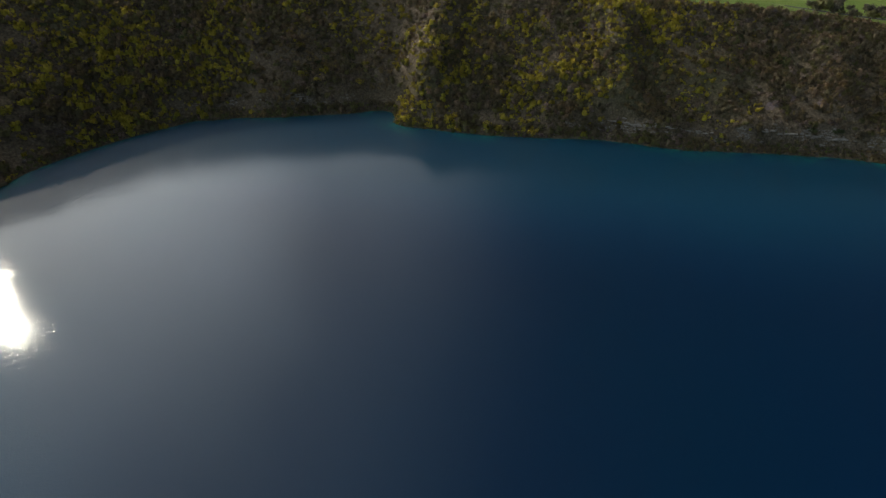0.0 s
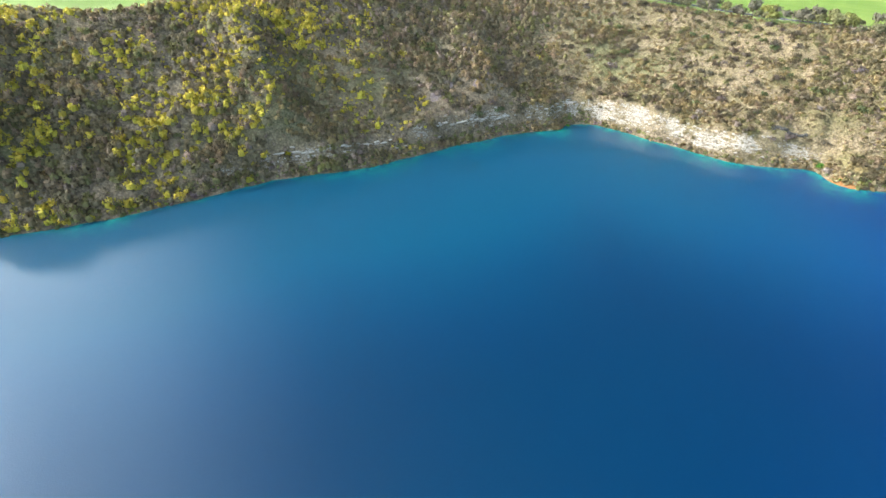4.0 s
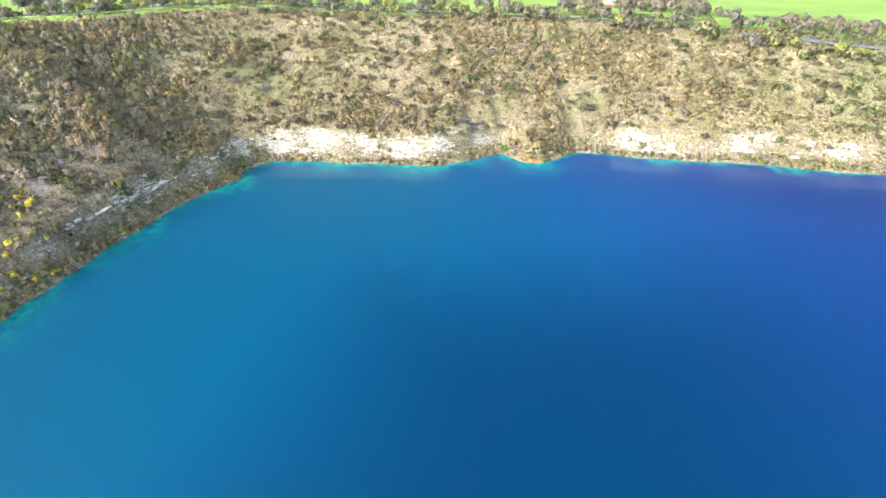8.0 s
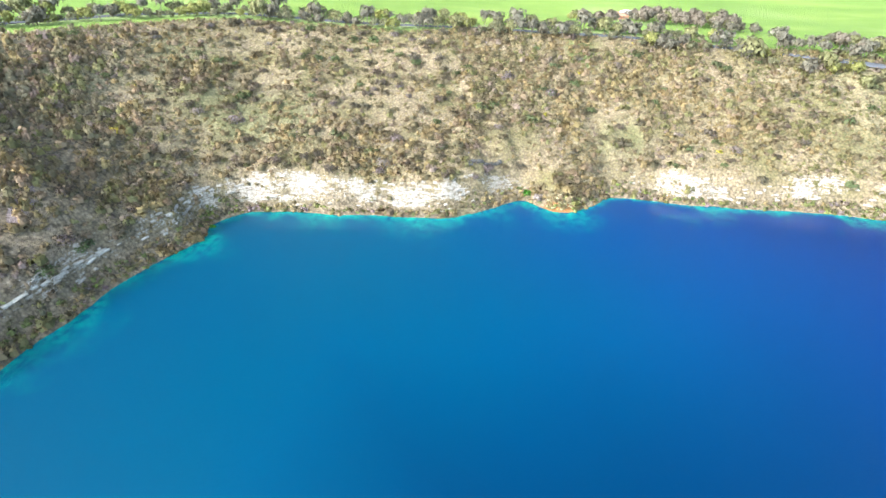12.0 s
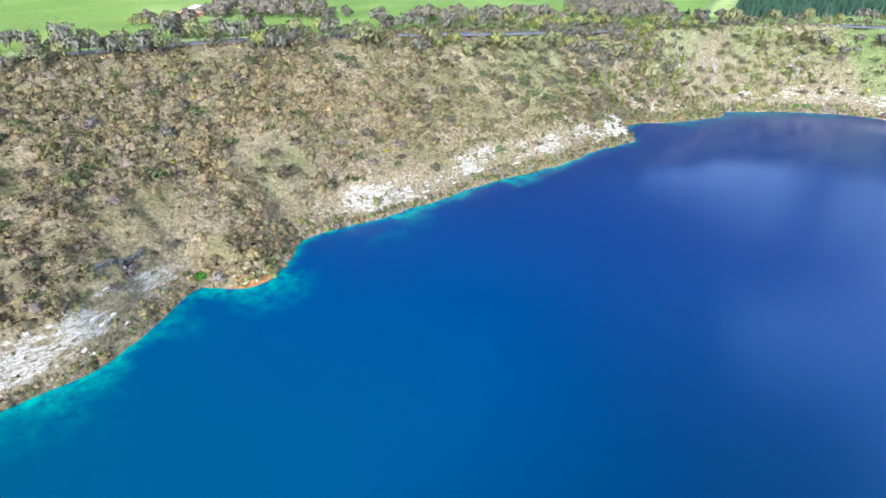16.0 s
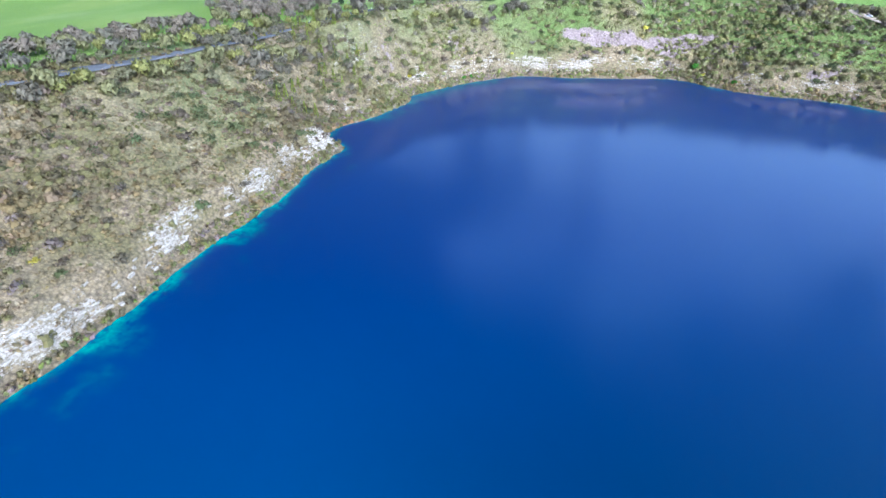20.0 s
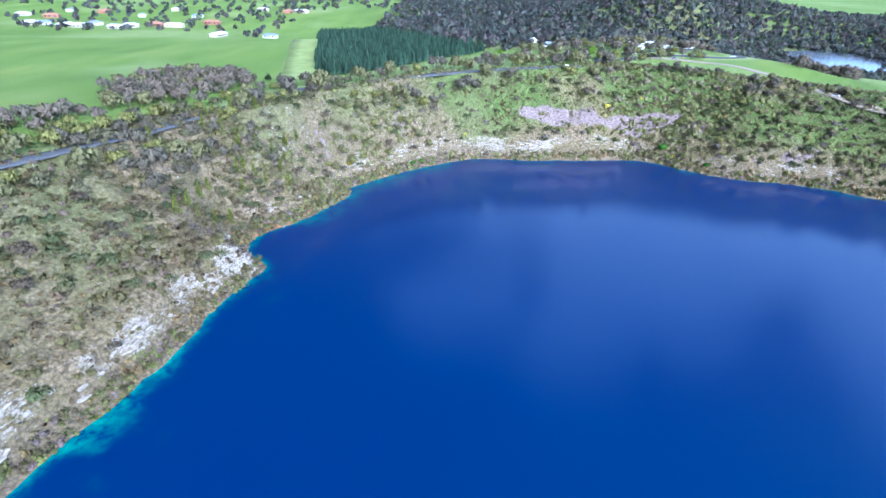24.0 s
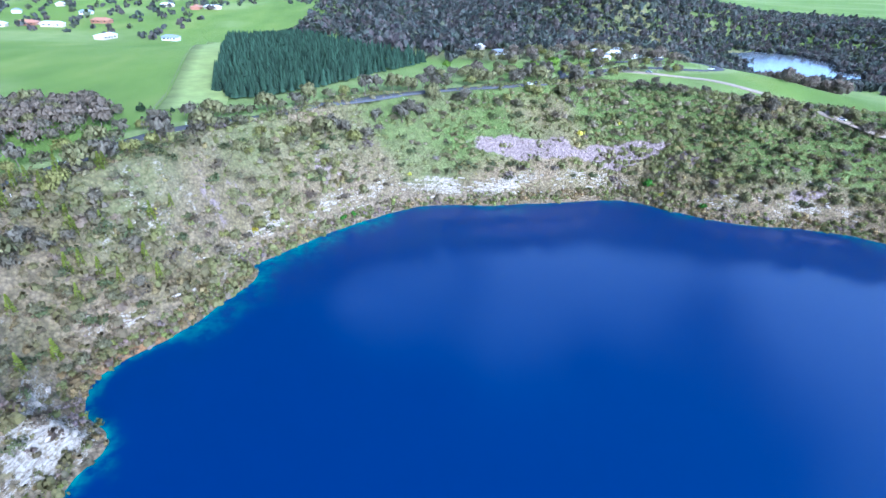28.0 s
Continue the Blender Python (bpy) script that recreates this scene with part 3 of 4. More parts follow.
ribbon("road", ROAD_LINE, 6.4, ASPHALT, 0.25, "two-lane grey asphalt road along the crater rim")
ribbon("road_east", curve_through([(150, 447), (176, 436), (203, 420), (222, 395), (240, 372), (258, 350), (290, 325), (340, 300)], 3), 6.0,
       GRAVEL, 0.25, "pale gravel drive below the park")
ribbon("ground_strip", curve_through([(-103, 358), (-128, 468), (-160, 610), (-194, 762)], 5), 33.0, MOWN, 0.4, "pale mown grass strip beside the pine plantation")
ribbon("road_park", curve_through([(112, 420), (118, 445), (135, 462), (165, 470), (195, 475), (215, 500)], 3), 5.0, ASPHALT, 0.3, "narrow asphalt lane through the park")


# ---------------------------------------------------------------- plants
RNG = np.random.RandomState(11)
OLIVE, BROWN, DARK, GREEN, FRESH = (0.28, 0.212, 0.1), (0.245, 0.175, 0.125), (0.145, 0.125, 0.078), (0.165, 0.175, 0.066), (0.2, 0.23, 0.06)
YELLOW, ASH, STRAW, GREY = (0.43, 0.36, 0.055), (0.25, 0.19, 0.18), (0.32, 0.25, 0.15), (0.2, 0.175, 0.12)


def leaves(rng, lobes, per_lobe, spread, size, squash=0.8, low=0.0):
    """Loose leaf clumps on a few lobes in a crown of unit radius: quads as (k, 4, 3)."""
    out = []
    for _ in range(lobes):
        a, r = rng.uniform(0, 2 * math.pi), spread * math.sqrt(rng.uniform(0.02, 1))
        c = np.array([math.cos(a) * r, math.sin(a) * r, low + squash * rng.uniform(0.3, 1.0) * (1 - 0.45 * r)])
        rad = rng.uniform(0.3, 0.5)
        for _ in range(per_lobe):
            v = rng.normal(size=3)
            v /= np.linalg.norm(v)
            v[2] = abs(v[2]) if rng.rand() < 0.7 else v[2]
            p = c + v * rad * rng.uniform(0.65, 1.1) * np.array([1, 1, 0.8])
            nrm = v + rng.normal(size=3) * 0.55
            nrm /= np.linalg.norm(nrm)
            t = np.cross(nrm, rng.normal(size=3))
            t /= np.linalg.norm(t)
            b = np.cross(nrm, t)
            k, m = size * rng.uniform(0.6, 1.3), size * rng.uniform(0.4, 1.0)
            bend = nrm * k * 0.25
            out.append([p - t * k - bend, p - b * m, p + t * k - bend, p + b * m])
    q = np.array(out)
    q[..., 2] = np.maximum(q[..., 2], -0.05)
    return q




def heap(rng, lobes, seg, spread, tufts, leaf):
    """A bush of unit radius: overlapping lumpy mounds of leaf clumps with loose sprays round them."""
    out = []
    for j in range(lobes):
        a, r = rng.uniform(0, 2 * math.pi), spread * math.sqrt(rng.uniform(0.1, 1)) * (lobes > 1)
        mid = np.array([math.cos(a) * r, math.sin(a) * r, rng.uniform(0.0, 0.3) * (1 - r)])
        rad = rng.uniform(0.4, 0.56)
        rows = []
        for polar in (1.7, 0.8):
            turn = rng.uniform(0, 1)
            row = []
            for k in range(seg):
                b, q = (k + turn * 0.5) * 2 * math.pi / seg, rad * rng.uniform(0.72, 1.15)
                row.append(mid + q * np.array([math.sin(polar) * math.cos(b), math.sin(polar) * math.sin(b), math.cos(polar)]))
            rows.append(row)
        tip = mid + np.array([0, 0, rad * rng.uniform(0.85, 1.1)])
        for lo, hi in zip(rows, rows[1:]):
            for k in range(seg):
                out.append([lo[k], lo[(k + 1) % seg], hi[(k + 1) % seg], hi[k]])
        for k in range(0, seg, 2):
            out.append([rows[-1][k], rows[-1][(k + 1) % seg], rows[-1][(k + 2) % seg], tip])
    q = np.array(out)
    q[..., 2] = np.maximum(q[..., 2], -0.12)
    if tufts:
        q = np.concatenate([q, leaves(rng, 4, tufts // 4, 0.66, leaf, 0.75)])
    return q


SHRUBS = [heap(np.random.RandomState(k), 2, 6, 0.5, 28, 0.19) for k in range(12)]
BUSHES = [leaves(np.random.RandomState(20 + k), 15, 10, 0.72, 0.14) for k in range(8)]
TUFTS = [leaves(np.random.RandomState(40 + k), 3, 4, 0.55, 0.36, 0.5) for k in range(4)]


def facing_out(quads, centre=(0, 0, 0.25)):
    """The same leaves, each turned so that its face looks away from the plant's middle."""
    out = quads.mean(1) - np.array(centre)
    face = np.cross(quads[:, 1] - quads[:, 0], quads[:, 2] - quads[:, 0])
    back = (face * out).sum(1) < 0
    q = quads.copy()
    q[back] = q[back][:, ::-1]
    return q


def puffed(quads, centre=(0, 0, 0.25)):
    """Normals that follow the plant's outline, so that each plant has a lit and a shaded side."""
    mid = quads.mean(1)
    out = mid - np.array(centre)
    out /= np.linalg.norm(out, axis=1)[:, None] + 1e-6
    face = np.cross(quads[:, 1] - quads[:, 0], quads[:, 2] - quads[:, 0])
    face /= np.linalg.norm(face, axis=1)[:, None] + 1e-9
    face *= np.where((face * out).sum(1) < 0, -1, 1)[:, None]
    n = 0.58 * out + 0.42 * face
    n /= np.linalg.norm(n, axis=1)[:, None]
    return np.repeat(n, 4, 0)


def scatter(name, xyz, radius, tall, tint, shapes, label, category, sink=0.15):
    """One mesh of many plants at the given places, each with its own size and colour."""
    co, col, nor = [], [], []
    pick = RNG.randint(0, len(shapes), len(xyz))
    turn = RNG.uniform(0, 2 * math.pi, len(xyz))
    for v, shape in enumerate(shapes):
        shape = facing_out(shape)
        m = np.where(pick == v)[0]
        if not len(m):
            continue
        flat = shape.reshape(-1, 3)
        c, s_ = np.cos(turn[m])[:, None], np.sin(turn[m])[:, None]
        x = (flat[None, :, 0] * c - flat[None, :, 1] * s_) * radius[m][:, None]
        y = (flat[None, :, 0] * s_ + flat[None, :, 1] * c) * radius[m][:, None]
        z = flat[None, :, 2] * (radius[m] * tall[m])[:, None] - sink * radius[m][:, None]
        co.append((np.stack([x, y, z], -1) + xyz[m][:, None, :]).reshape(-1, 3))
        col.append(np.repeat(tint[m], len(flat), 0))
        pn = puffed(shape)
        nor.append(np.stack([pn[None, :, 0] * c - pn[None, :, 1] * s_, pn[None, :, 0] * s_ + pn[None, :, 1] * c, np.repeat(pn[None, :, 2], len(m), 0)], -1).reshape(-1, 3))
    co, col = np.concatenate(co), np.concatenate(col)
    me = fill(bpy.data.meshes.new(name), co, np.arange(len(co)).reshape(-1, 4), [LEAF])
    colour_layer(me, "tint", col)
    me.normals_split_custom_set_from_vertices(np.concatenate(nor))
    return tagged(new(name, me), label, category, kind="stuff")


def spots(x0, x1, y0, y1, gap):
    """Places on a loose grid."""
    X, Y = np.meshgrid(np.arange(x0, x1, gap), np.arange(y0, y1, gap))
    return np.stack([X.ravel(), Y.ravel()], 1) + RNG.uniform(-0.5, 0.5, (X.size, 2)) * gap * 1.1


def blend(weights, colours, at=None):
    """A colour for each plant, picked by weight, with a little spread."""
    w = np.stack(weights, 1)
    w = np.cumsum(w / w.sum(1, keepdims=True), 1)
    draw = RNG.rand(len(w))
    if at is not None:
        draw = np.argsort(np.argsort(0.6 * np.argsort(np.argsort(fbm(at, 13, 3, 61.0))) / len(w) + 0.5 * draw)) / len(w)
    k = (draw[:, None] > w).sum(1).clip(0, len(colours) - 1)
    c = np.array(colours)[k] * RNG.uniform(0.8, 1.14, (len(w), 1)) * RNG.uniform(0.95, 1.05, (len(w), 3))
    return c, k


p = spots(-285, 440, -500, 425, 2.5)
pz, pd, pi = terrain(p)
seen_side = ~((p[:, 0] > 275) & (p[:, 1] > -258) & (p[:, 1] < 262)) & ~((p[:, 0] > 345) & (p[:, 1] > 0))
n_big, n_mid = fbm(p, 45, 3, 31.0), fbm(p, 14, 3, 32.0)
south = step(-10, 50, -p[:, 1] - 190 + 0.25 * p[:, 0])
north = step(200, 300, p[:, 1])
shorey = 1 - step(5, 9, pd)
chance = 0.86 + 2.2 * (n_mid - 0.5) + 1.2 * (n_big - 0.5) + 0.5 * step(20, 80, p[:, 1]) + 0.3 * south + 0.15 * north + 0.4 * shorey
chance -= 0.75 * BARE_AT[pi] * step(2.5, 5, pd) * (1 - step(11, 15, pd)) + 0.6 * zone(p, 20, 372, 45, 18) + 0.5 * zone(p, -88, 178, 10, 12)
chance -= 0.45 * zone(p, -150, -125, 32, 40) * step(0.3, 0.6, n_mid) + 1.0 * zone(p, 78, 364, 38, 5) + 1.0 * zone(p, 135, 364, 32, 6) + 0.4 * zone(p, -66, 292, 16, 6) + 0.45 * zone(p, -88, 270, 18, 14)
chance -= 0.8 * (1 - step(5, 9, near_line(p, ROAD_LINE))) + 1.2 * zone(p, -107, -51, 9, 11)
rim_p = RIM_AT[pi]
ok = (pd > 0.8) & (pd < rim_p + 9) & seen_side & (RNG.rand(len(p)) < chance * np.where(south > 0.5, 0.72, 1.0))
p, pz, pd, n_big, n_mid, south, north, shorey = (a[ok] for a in (p, pz, pd, n_big, n_mid, south, north, shorey))
west = (1 - south) * (1 - north)
fresh = fbm(p, 24, 3, 34.0)
nw = step(20, 140, p[:, 1])
leafy, parched = np.maximum(step(0.44, 0.6, fresh), 0.5 * nw) * (1 - south), step(0.5, 0.34, fresh) * (1 - south) * (1 - 0.8 * nw)
weights = [west * (1.2 - 0.5 * nw) + 0.5, west * (1.2 - 0.8 * nw) + south * 0.9 + north * 0.4, south * 0.6 + 0.25 + shorey * 0.5 + step(0.5, 0.7, n_big) * 0.6 + leafy * 0.8 + 0.4 * nw * (1 - south),
           0.35 + north * 1.1 + shorey * 1.1 + south * 0.25 + (0.4 + 1.6 * step(20, 160, p[:, 1])) * leafy + 0.9 * nw * (1 - south), 0.03 + north * 0.1 + shorey * 0.15, south * step(-70, 10, p[:, 0]) * step(0.38, 0.54, fbm(p, 30, 2, 33.0)) * 5.0 + 0.01,
           0.2 * west + 0.5 * nw * (1 - south) + south * 0.4 + north * 0.35 + 0.35 * step(0.5, 0.65, n_mid) * (1 - south), west * 0.35 + 0.05 + parched * 1.4, south * 0.9 + north * 1.1 + 0.2]
tint, kind_p = blend(weights, [OLIVE, BROWN, DARK, GREEN, FRESH, YELLOW, ASH, STRAW, GREY], p)
size = np.exp(RNG.normal(0.28, 0.42, len(p))) * (0.8 + 0.6 * step(0.45, 0.7, n_big)) * np.where(kind_p == 7, 0.6, 1.0) * np.where((kind_p == 2) | (kind_p == 3), 1.25, 1.0) * np.where(kind_p == 5, 0.95, 1.0)
calm = np.where((kind_p == 5)[:, None], 0.0, 0.4)
tint = tint * (1 - calm) + calm * np.array(OLIVE) * (0.75 + 0.25 * west[:, None])
tint *= 1 + 0.25 * south[:, None] - 0.2 * (nw * (1 - north))[:, None] + 0.4 * north[:, None] * np.array([0.8, 1.2, 0.8])
size = np.clip(size * 1.04 * (1 + 0.5 * south) * np.where((pd > 2.5) & (pd < 12) & (BARE_AT[pi[ok]] > 0.4), 0.62, 1.0), 0.5, 3.6)
tall = RNG.uniform(0.8, 1.35, len(p)) + 0.35 * south
xyz = np.column_stack([p, pz])
for name, m, label, cat in (("dry_scrub", (p[:, 1] <= 200) & (south < 0.5), "olive and brown scrub covering the western crater wall", "shrubs"),
                            ("wattle_scrub", south >= 0.5, "yellow-flowering wattle and grey-green scrub on the shaded crater wall", "shrubs"),
                            ("green_scrub", p[:, 1] > 200, "green and grey bushes on the northern crater wall", "shrubs")):
    m = m & ~((south >= 0.5) & (p[:, 1] > 200))
    scatter(name, xyz[m], size[m], tall[m], tint[m], SHRUBS, label, cat)

# a fringe of bushes along the water
f = spots(-140, 400, -390, 372, 2.3)
fz, fd, fi = terrain(f)
ok = (fd > 0.1) & (fd < np.where(BARE_AT[fi] > 0.6, 3.6, 6.5)) & ~((f[:, 0] > 262) & (f[:, 1] > -262)) & (RNG.rand(len(f)) < 0.85 + 1.3 * (fbm(f, 12, 2, 37.0) - 0.42) + 0.25 * step(60, 200, f[:, 1]))
ok &= zone(f, -104, -52, 7, 9) < 0.5
f, fz = f[ok], fz[ok]
ft, _ = blend([0.9 + 0 * fz, 1.2 + 0 * fz, 0.4 + 0 * fz, 0.3 + 0 * fz, 0.25 + 0 * fz], [OLIVE, GREEN, DARK, FRESH, ASH], f)
ft = ft * 1.15
scatter("shore_scrub", np.column_stack([f, fz]), RNG.uniform(0.9, 2.0, len(f)) * (1 + 0.25 * step(100, 250, f[:, 1])), RNG.uniform(0.8, 1.4, len(f)), ft, SHRUBS, "mixed green and olive bushes along the waterline", "shrubs")

# tall old bushes that stand out of the scrub
b = spots(-275, 420, -490, 420, 8.0)
bz, bd, bi = terrain(b)
bn = fbm(b, 60, 2, 35.0)
ok = (bd > 9) & (bd < RIM_AT[bi] + 4) & ~((b[:, 0] > 275) & (b[:, 1] > -258)) & (RNG.rand(len(b)) < 0.25 + 1.2 * (bn - 0.4) + 0.9 * step(50, 200, b[:, 1])) & (near_line(b, ROAD_LINE) > 9) & (np.maximum(zone(b, 78, 364, 42, 8), zone(b, 135, 364, 36, 9)) < 0.3)
b, bz = b[ok], bz[ok]
bs, bnn = step(-10, 50, -b[:, 1] - 190 + 0.25 * b[:, 0]), step(200, 300, b[:, 1])
bt, _ = blend([1.0 - bs * 0.5, 0.8 + 0 * bs, 0.5 + 2.2 * step(20, 160, b[:, 1]), 0.25 + bnn * 0.4, bs * 0.7 * step(-70, 10, b[:, 0])], [(0.19, 0.155, 0.092), (0.155, 0.125, 0.088), (0.115, 0.135, 0.058), (0.23, 0.185, 0.165), (0.4, 0.34, 0.06)])
scatter("tall_bushes", np.column_stack([b, bz]), RNG.uniform(2.2, 4.2, len(b)), RNG.uniform(0.8, 1.2, len(b)), bt, BUSHES, "large dull-brown bushes standing out of the scrub", "shrubs")

# pale cushion bushes and a dead bush on the low promontory
c = spots(-117, -96, -64, -38, 1.7)
cz, cd, ci = terrain(c)
ok = (cd > 1.5) & (cd < 15) & (zone(c, -108, -51, 10, 12) > 0.3)
c, cz = c[ok], cz[ok]
ct, _ = blend([1.0 + 0 * cz, 0.6 + 0 * cz, 0.3 + 0 * cz], [(0.56, 0.5, 0.3), (0.46, 0.46, 0.2), OLIVE])
scatter("cushion_scrub", np.column_stack([c, cz]), RNG.uniform(1.1, 1.9, len(c)), RNG.uniform(0.6, 0.95, len(c)), ct, SHRUBS, "pale cream-green cushion bushes on the promontory", "shrubs")

# grass tussocks between the bushes
g = spots(-280, 400, -480, 420, 2.6)
gzz, gdd, gii = terrain(g)
ok = (gdd > 1.5) & (gdd < RIM_AT[gii] + 14) & ~((g[:, 0] > 275) & (g[:, 1] > -258)) & (RNG.rand(len(g)) < 0.62)
ok &= near_line(g, ROAD_LINE) > 5
ok &= ~((BARE_AT[gii] > 0.4) & (gdd > 6) & (gdd < 12) & (RNG.rand(len(g)) < 0.75))
g, gzz, gdd = g[ok], gzz[ok], gdd[ok]
gs = step(-10, 50, -g[:, 1] - 190 + 0.25 * g[:, 0])
gn = step(200, 300, g[:, 1])
gw = step(20, 140, g[:, 1])
gt, _ = blend([1.0 - gs * 0.7 - 0.2 * gw, 0.9 + 0 * gs, 0.3 + gs, 0.45 + gn * 1.0 + gw * 0.9, 0.3 * gs + 0.25], [STRAW, OLIVE, BROWN, GREEN, ASH])
scatter("tussock_grass", np.column_stack([g, gzz]), RNG.uniform(0.5, 1.3, len(g)), RNG.uniform(0.5, 0.9, len(g)), gt, TUFTS, "dry straw-coloured tussocks on the slopes", "grass", 0.05)


# ---------------------------------------------------------------- trees and other things
def part(name, bm, material, parent, label=""):
    """Links a bmesh or a mesh as one object under a thing or a part."""
    me = bm
    if isinstance(bm, bmesh.types.BMesh):
        me = bpy.data.meshes.new(name)
        bm.to_mesh(me)
        bm.free()
    if material is not None:
        me.materials.append(material)
    ob = new(name, me)
    ob.parent = parent
    return tagged(ob, label)


def tube(bm, a, b, ra, rb, sides=6):
    a, b = Vector(a), Vector(b)
    t = (b - a).normalized()
    u = t.orthogonal().normalized()
    w = t.cross(u)
    rings = []
    for c, r in ((a, ra), (b, rb)):
        rings.append([bm.verts.new(c + (u * math.cos(k * 2 * math.pi / sides) + w * math.sin(k * 2 * math.pi / sides)) * r) for k in range(sides)])
    for k in range(sides):
        bm.faces.new((rings[0][k], rings[0][(k + 1) % sides], rings[1][(k + 1) % sides], rings[1][k]))
    bm.faces.new(rings[1])


def box(bm, x0, x1, y0, y1, z0, z1):
    m = Matrix.Translation(((x0 + x1) / 2, (y0 + y1) / 2, (z0 + z1) / 2)) @ Matrix.Diagonal((x1 - x0, y1 - y0, z1 - z0, 1))
    return bmesh.ops.create_cube(bm, size=1, matrix=m)["verts"]


def tinted(quads, rng, colour, name):
    heart = quads.reshape(-1, 3).mean(0) - np.array([0, 0, 0.15 * np.ptp(quads[..., 2])])
    quads = facing_out(quads, heart)
    co = quads.reshape(-1, 3)
    me = fill(bpy.data.meshes.new(name), co, np.arange(len(co)).reshape(-1, 4), [LEAF])
    tone = np.repeat(rng.uniform(0.8, 1.2, (len(quads), 1)), 4, 0)
    colour_layer(me, "tint", np.array(colour)[None] * tone)
    me.normals_split_custom_set_from_vertices(puffed(quads, heart))
    return me


def broad_tree(name, seed, tall, wide, colour, label, lobes=14, clear=0.3):
    """A trunk that forks into limbs under a loose, lobed crown."""
    rng = np.random.RandomState(seed)
    root = new(name)
    bm = bmesh.new()
    lean = rng.uniform(-0.06, 0.06, 2) * tall
    fork = Vector((lean[0], lean[1], tall * (clear + 0.08)))
    tube(bm, (0, 0, -0.6), fork, tall * 0.022, tall * 0.015)
    for k in range(5):
        a = k * 2 * math.pi / 5 + rng.uniform(-0.4, 0.4)
        tip = fork + Vector((math.cos(a) * wide * 0.55, math.sin(a) * wide * 0.55, tall * rng.uniform(0.2, 0.42)))
        tube(bm, fork - Vector((0, 0, 0.2)), tip, tall * 0.011, tall * 0.004, 5)
    part("trunk", bm, BARK, root)
    q = leaves(rng, lobes + 3, 21, 0.72, 0.14, 0.85)
    q = q * np.array([wide, wide, tall * (1 - clear)]) * np.array([1, 1, 0.78]) + np.array([lean[0], lean[1], tall * clear])
    part("crown", tinted(q, rng, colour, "crown"), None, root)
    return tagged(root, label, "tree")


def cone_tree(name, seed, tall, wide, colour, label):
    """A conifer: straight stem and tiers of drooping branches."""
    rng = np.random.RandomState(seed)
    root = new(name)
    bm = bmesh.new()
    tube(bm, (0, 0, -0.5), (0, 0, tall * 0.95), tall * 0.02, tall * 0.004, 5)
    part("trunk", bm, BARK, root)
    quads = []
    for k in range(230):
        h = rng.uniform(0.08, 1.0)
        a, r = rng.uniform(0, 2 * math.pi), wide * (1.02 - h) * rng.uniform(0.7, 1.1)
        p0 = np.array([math.cos(a) * r, math.sin(a) * r, tall * h - r * 0.15])
        out_ = np.array([math.cos(a), math.sin(a), rng.uniform(-0.2, 0.5)])
        t = np.array([-math.sin(a), math.cos(a), rng.uniform(-0.3, 0.3)])
        w = tall * 0.035 * rng.uniform(0.7, 1.3)
        quads.append([p0 - t * w, p0 - out_ * w * 1.6, p0 + t * w, p0 + out_ * w * 1.2 + np.array([0, 0, w * 0.6])])
    part("crown", tinted(np.array(quads), rng, colour, "crown"), None, root)
    return tagged(root, label, "tree")


BROAD = [broad_tree("gum_tree", 1, 9.5, 4.3, (0.24, 0.23, 0.105), "spreading olive gum tree on the grassy verge", 16, 0.16),
         broad_tree("stringybark_tree", 2, 11, 5.0, (0.225, 0.185, 0.14), "large brownish gum tree in the paddock grove", 17, 0.18),
         broad_tree("she_oak", 3, 8, 4.2, (0.18, 0.16, 0.115), "dark she-oak with a rounded dull crown", 15, 0.1),
         broad_tree("young_gum", 4, 7, 3.6, (0.27, 0.265, 0.085), "young yellow-green gum tree near the rim", 13, 0.12),
         broad_tree("grey_gum", 5, 10, 4.0, (0.21, 0.19, 0.14), "thin-crowned grey gum tree with pale limbs", 11, 0.25),
         broad_tree("rim_tree", 6, 5, 3.2, (0.19, 0.18, 0.1), "low dark bushy tree on the crater rim", 10, 0.1)]
BRIGHT = broad_tree("park_tree", 7, 9, 4.6, (0.2, 0.32, 0.04), "bright spring-green leafy tree in the park", 12, 0.15)
SHORE_BUSH = broad_tree("shore_bush", 8, 4.2, 2.6, (0.09, 0.26, 0.03), "vivid green round bush at the water's edge", 10, 0.05)
GOLD_BUSH = broad_tree("gold_bush", 9, 4.0, 2.2, (0.42, 0.36, 0.02), "golden-flowering bush above the shore", 9, 0.1)
CONE = cone_tree("young_pine", 10, 9.5, 2.1, (0.27, 0.32, 0.05), "slender yellow-green young pine on the crater slope")
CYPRESS = broad_tree("cypress", 12, 6.5, 2.6, (0.03, 0.055, 0.022), "dense dark green cypress beside the mown strip", 14, 0.05)
placed = {}


def plant(proto, x, y, scale=1.0, group=""):
    """The proto itself at its first place, copies after that."""
    m = pose(x, y, z_at(x, y) - 0.1, 0, 0, RNG.uniform(0, 360)) @ Matrix.Scale(scale, 4)
    if proto.name not in placed:
        placed[proto.name] = True
        proto.matrix_world = m
        ob = proto
    else:
        unit = proto.scale.copy()
        ob = copy_thing(proto, m @ Matrix.Diagonal((1 / unit[0], 1 / unit[1], 1 / unit[2], 1)))
    if group:
        ob["group"] = group
    return ob


def inside(x, y, poly):
    c = False
    for (ax, ay), (bx, by) in zip(poly, poly[1:] + poly[:1]):
        if (ay > y) != (by > y) and x < ax + (y - ay) / (by - ay) * (bx - ax):
            c = not c
    return c


